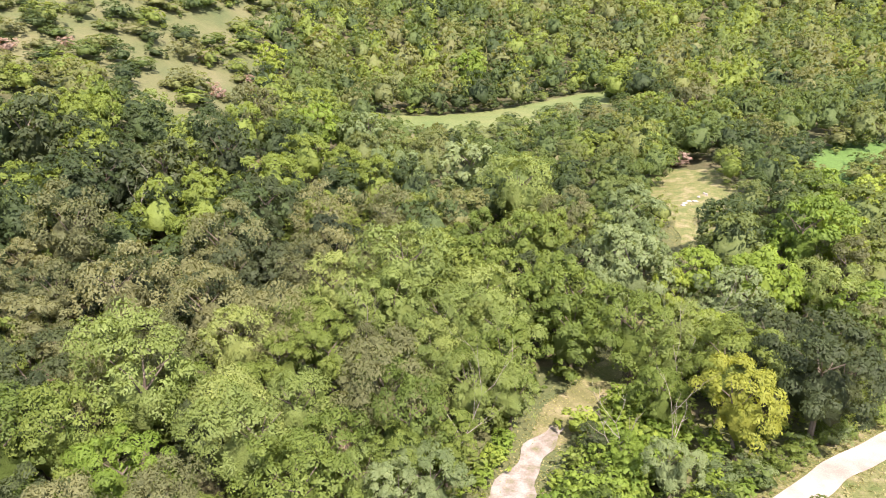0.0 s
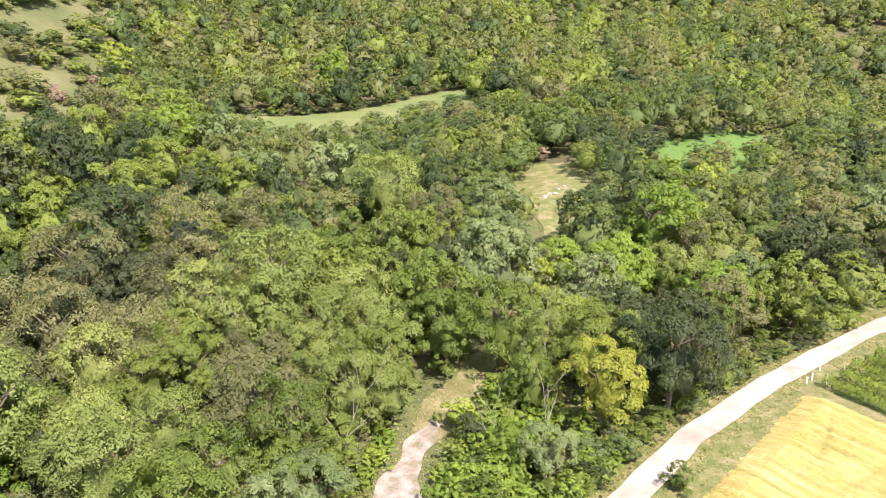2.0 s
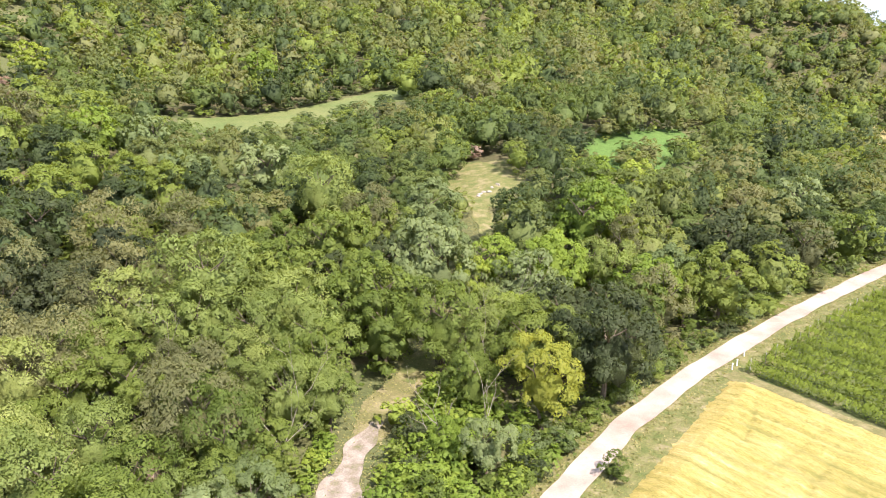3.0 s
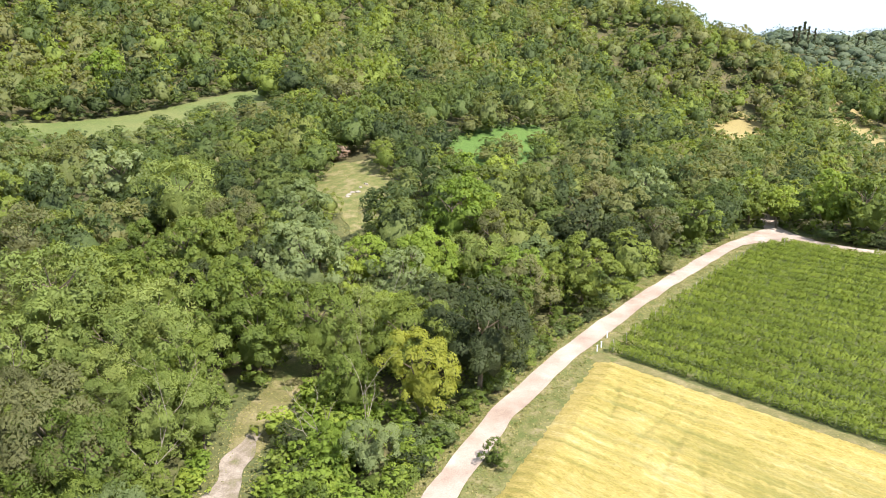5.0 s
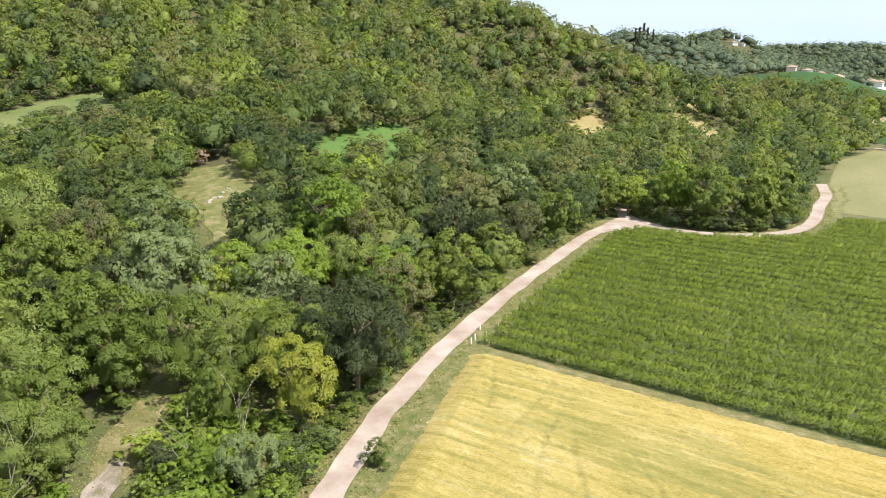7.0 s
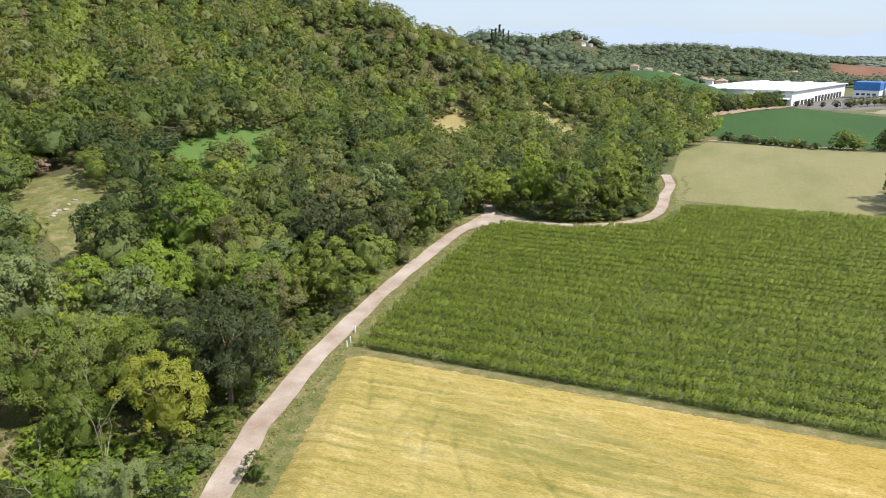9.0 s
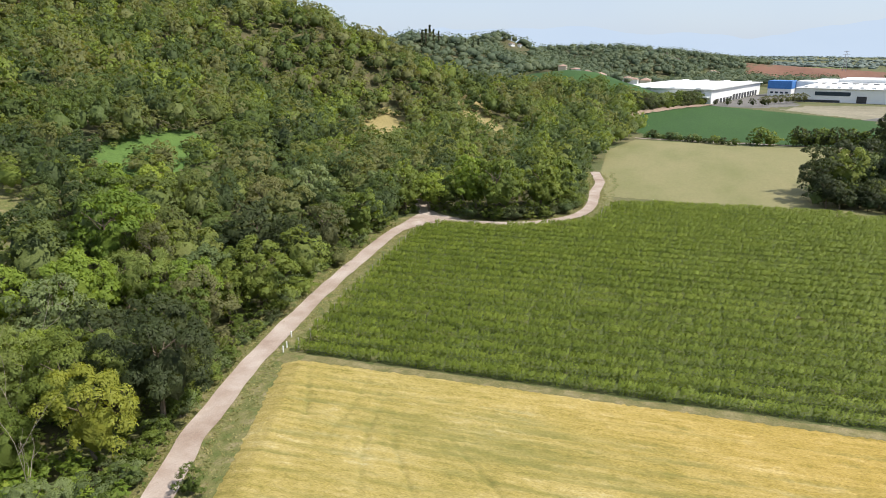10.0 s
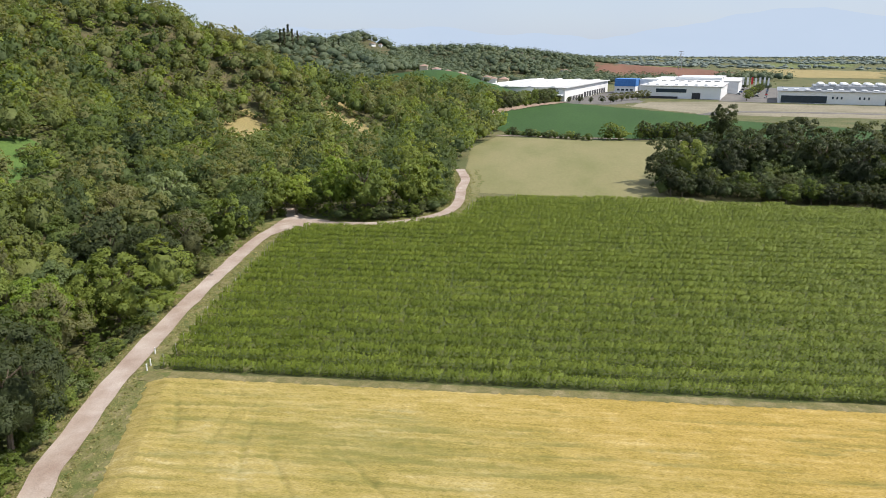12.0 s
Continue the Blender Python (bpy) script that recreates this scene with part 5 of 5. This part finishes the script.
for y in (-68, -95):
    block(plant_b, "gate", 545.7, 546.3, y - 6, y, 0.2, 5.0, M_DOOR, "dark gate", 0)
for k in range(9):
    y = -37 - 2.6 * k - (8 if k > 2 else 0) - (12 if k > 5 else 0)
    block(plant_b, "window", 545.8, 546.3, y - 1.0, y, 3.4, 5.0, M_GLASS, "", 0)

sheet("bare_ground", "bare tan building land before the works", "ground", [(474, 85), (517, 77), (540, 38), (535, 1), (538, -110), (440, -110), (440, -58), (426, 31), (460, 70)], M_BARE, 4.0, 0.06)
sheet("works_yard", "grey asphalt yard of the works", "yard", [(479, 131), (700, 131), (760, 100), (760, -6), (545, -4), (541, 34), (560, 34), (560, 94), (515, 80), (479, 97)], M_YARD, 4.0, 0.09)
ribbon("works_road", "pale road past the works", "road", [(424, 33), (450, 22), (462, -10), (470, -60), (476, -130)], 9.0, M_YARD, 0.12)
sheet("red_field", "ploughed red-brown field on the plain", "field", [(991, 226), (1197, 273), (1602, 269), (1407, 149), (1300, 80), (1088, 14), (937, 68), (1000, 120)], M_RED, 20.0, 0.3)
sheet("light_field", "light green field strip on the plain", "field", [(1481, 293), (1840, 336), (1898, 208), (1492, 161), (1549, 260)], M_MEADOW, 20.0, 0.3)
sheet("tan_field", "pale tan stubble field on the plain", "field", [(1533, 72), (1496, -46), (1399, -168), (1066, -129), (1064, -34), (1094, 11)], M_STUBBLE, 20.0, 0.3)
sheet("green_field", "light green field on the plain", "field", [(1884, 77), (2510, -75), (2256, -205), (1625, -130), (1648, 45)], M_MEADOW, 25.0, 0.3)
sheet("dome_field", "deep green field on a rounded rise", "field", [(338, 175), (360, 150), (400, 150), (445, 155), (520, 165), (520, 260), (440, 250), (380, 215)], M_CROP, 3.0, 0.1)


def car(x, y, turn, paint_):
    root = thing("car", "small parked car in the works yard", "car", "parked cars")
    bm = bmesh.new()
    bmesh.ops.create_cube(bm, size=1.0, matrix=Matrix.Translation((0, 0, 0.62)) @ Matrix.Diagonal((4.2, 1.7, 0.6, 1)))
    bmesh.ops.bevel(bm, geom=bm.edges[:], offset=0.15, segments=2, affect="EDGES")
    part("body", bm, paint_, root)
    bm = bmesh.new()
    bmesh.ops.create_cone(bm, cap_ends=True, segments=4, radius1=1.5, radius2=1.05, depth=0.6, matrix=Matrix.Translation((-0.2, 0, 1.15)) @ Matrix.Diagonal((1.15, 0.75, 1, 1)) @ Matrix.Rotation(radians(45), 4, "Z"))
    part("cabin", bm, M_GLASS, root, "dark glazed cabin")
    for a in (-1.3, 1.3):
        for b in (-0.8, 0.8):
            bm = bmesh.new()
            bmesh.ops.create_cone(bm, cap_ends=True, segments=10, radius1=0.32, radius2=0.32, depth=0.2, matrix=Matrix.Translation((a, b, 0.32)) @ Matrix.Rotation(radians(90), 4, "X"))
            part("wheel", bm, M_DOOR, root)
    root.matrix_world = pose(x, y, 0.1, 0, 0, turn)


for k in range(18):
    car(600 + 9 * k + 3 * math.sin(k * 3), 4 + 7 * ((k * 5) % 4), 90 * (k % 2) + 5, (M_WHITE, M_METAL, M_DOOR, M_REDP, M_BLUE)[(k * 7) % 5])
for k in range(6):
    car(556 - 4 * (k % 2), -20 - 13 * k, 88, (M_WHITE, M_METAL, M_WHITE)[k % 3])
for k in range(7):
    root = thing("flag_pole", "tall white banner flag on a pole", "flag", "banner flags")
    x, y = 690 + 7 * (k % 3), 25 - 3.4 * k
    part("pole", tube(bmesh.new(), (x, y, 0), (x, y, 12), 0.14, 0.1, 6), M_METAL, root)
    block(root, "banner", x - 0.06, x + 0.06, y - 1.6, y - 0.15, 5.5, 11.8, M_REDP if k == 2 else M_WHITE, "", 0)
# street trees in the yard
for k in range(8):
    plant("olive", 500 + 8 * k, 101 - 2.3 * k, 0.72)
for k in range(9):
    plant(("mid", "dark")[k % 2], 560 + 24 * k, 16 - 1.2 * k, 0.85)
for k in range(5):
    plant("dark", 486 + 3 * k, 127 - 7 * k, 0.45 + 0.1 * (k % 2))
for k in range(9):
    plant("dark", 612 + 4 * (k % 3), -8 - 14 * k, 0.95)

# ---- village on the far hills ----


def house(az, d, w, deep, tall, turn, wall=None):
    root = thing("house", "small pale house with a tiled roof on the hillside", "house", "village houses")
    x, y = d * math.sin(radians(az)), d * math.cos(radians(az))
    block(root, "wall", -w / 2, w / 2, -deep / 2, deep / 2, -7, tall, wall or M_PLASTER, "", 0.05)
    bm = bmesh.new()
    v = [bm.verts.new(p) for p in ((-w / 2 - 0.6, -deep / 2 - 0.6, tall), (w / 2 + 0.6, -deep / 2 - 0.6, tall), (w / 2 + 0.6, deep / 2 + 0.6, tall), (-w / 2 - 0.6, deep / 2 + 0.6, tall),
                                   (-w / 4, 0, tall + deep * 0.24), (w / 4, 0, tall + deep * 0.24))]
    for f in ((0, 1, 5, 4), (1, 2, 5), (2, 3, 4, 5), (3, 0, 4), (3, 2, 1, 0)):
        bm.faces.new([v[i] for i in f])
    part("roof", bm, M_ROOFTILE, root, "terracotta tiles")
    for s in (-1, 1):
        for k in range(3):
            q = -w / 2 + w * (k + 0.5) / 3
            block(root, "window", q - 0.6, q + 0.6, s * deep / 2 - 0.05, s * deep / 2 + 0.05, tall * 0.45, tall * 0.75, M_GLASS, "", 0)
    root.matrix_world = pose(x, y, float(height(x, y)) + (1.6 if d < 720 else 0.0), 0, 0, turn)


for az, d, w, tall, turn in HOUSES:
    house(az, d, w * 0.85, w * 0.55, tall * 0.75, turn, M_PLASTER if int(az * 10) % 3 == 0 else M_WHITE)
ruin = thing("ruined_farmstead", "roofless stone farmstead on the far hillside", "ruin")
for x0, x1, y0, y1, h in ((-22, 0, -1, 1, 11), (-22, -20, -12, 1, 8), (0, 3, -14, 4, 14), (3, 24, -3, -1, 9), (22, 24, -14, -1, 12), (-34, -22, -4, 0, 6), (24, 40, -5, 2, 5)):
    block(ruin, "wall", x0, x1, y0, y1, -6, h, M_STONE)
ruin.matrix_world = pose(940, 337, float(height(940, 337)), 0, 0, -70)

# cypresses and umbrella pines on the ridge
CYPRESS = slim_model("cypress", "slender dark cypress on the ridge", "cypress", "ridge cypresses", L_HOLM, 14.0, 4.2, 12, 700, 0.55, 0.02, 0.5, "cone")
PINE = slim_model("umbrella_pine", "flat-topped umbrella pine on the hilltop", "pine tree", "hilltop pines", L_DARK, 12.0, 16.0, 14, 900, 0.9, 0.4, 0.6, "flat")
for az, d, s in [(52.9, 600, 1.1), (53.2, 596, 1.25), (53.5, 604, 1.35), (53.8, 600, 1.2), (54.2, 606, 1.05), (56.3, 610, 0.9), (56.9, 610, 1.0), (57.3, 615, 1.05)]:
    set_down(CYPRESS, d * math.sin(radians(az)), d * math.cos(radians(az)), s, az)
for az, d, s in [(58.9, 905, 0.5), (59.4, 900, 0.62), (59.8, 910, 0.58)]:
    set_down(PINE, d * math.sin(radians(az)), d * math.cos(radians(az)), s, az)

# pylon on the plain
root = thing("pylon", "grey lattice power pylon on the plain", "pylon")
for sx in (-1, 1):
    for sy in (-1, 1):
        part("leg", tube(bmesh.new(), (sx * 3, sy * 3, 0), (sx * 0.5, sy * 0.5, 34), 0.25, 0.18, 5), M_METAL, root)
for z, w in ((24, 6), (29, 5), (33, 3.5)):
    part("cross_arm", tube(bmesh.new(), (0, -w, z), (0, w, z), 0.3, 0.3, 5), M_METAL, root)
root.matrix_world = pose(1280, 146, 0)
TEMPLATES += [CYPRESS, PINE]
for m in TEMPLATES:
    for o in (*m.children_recursive, m):
        bpy.data.objects.remove(o)
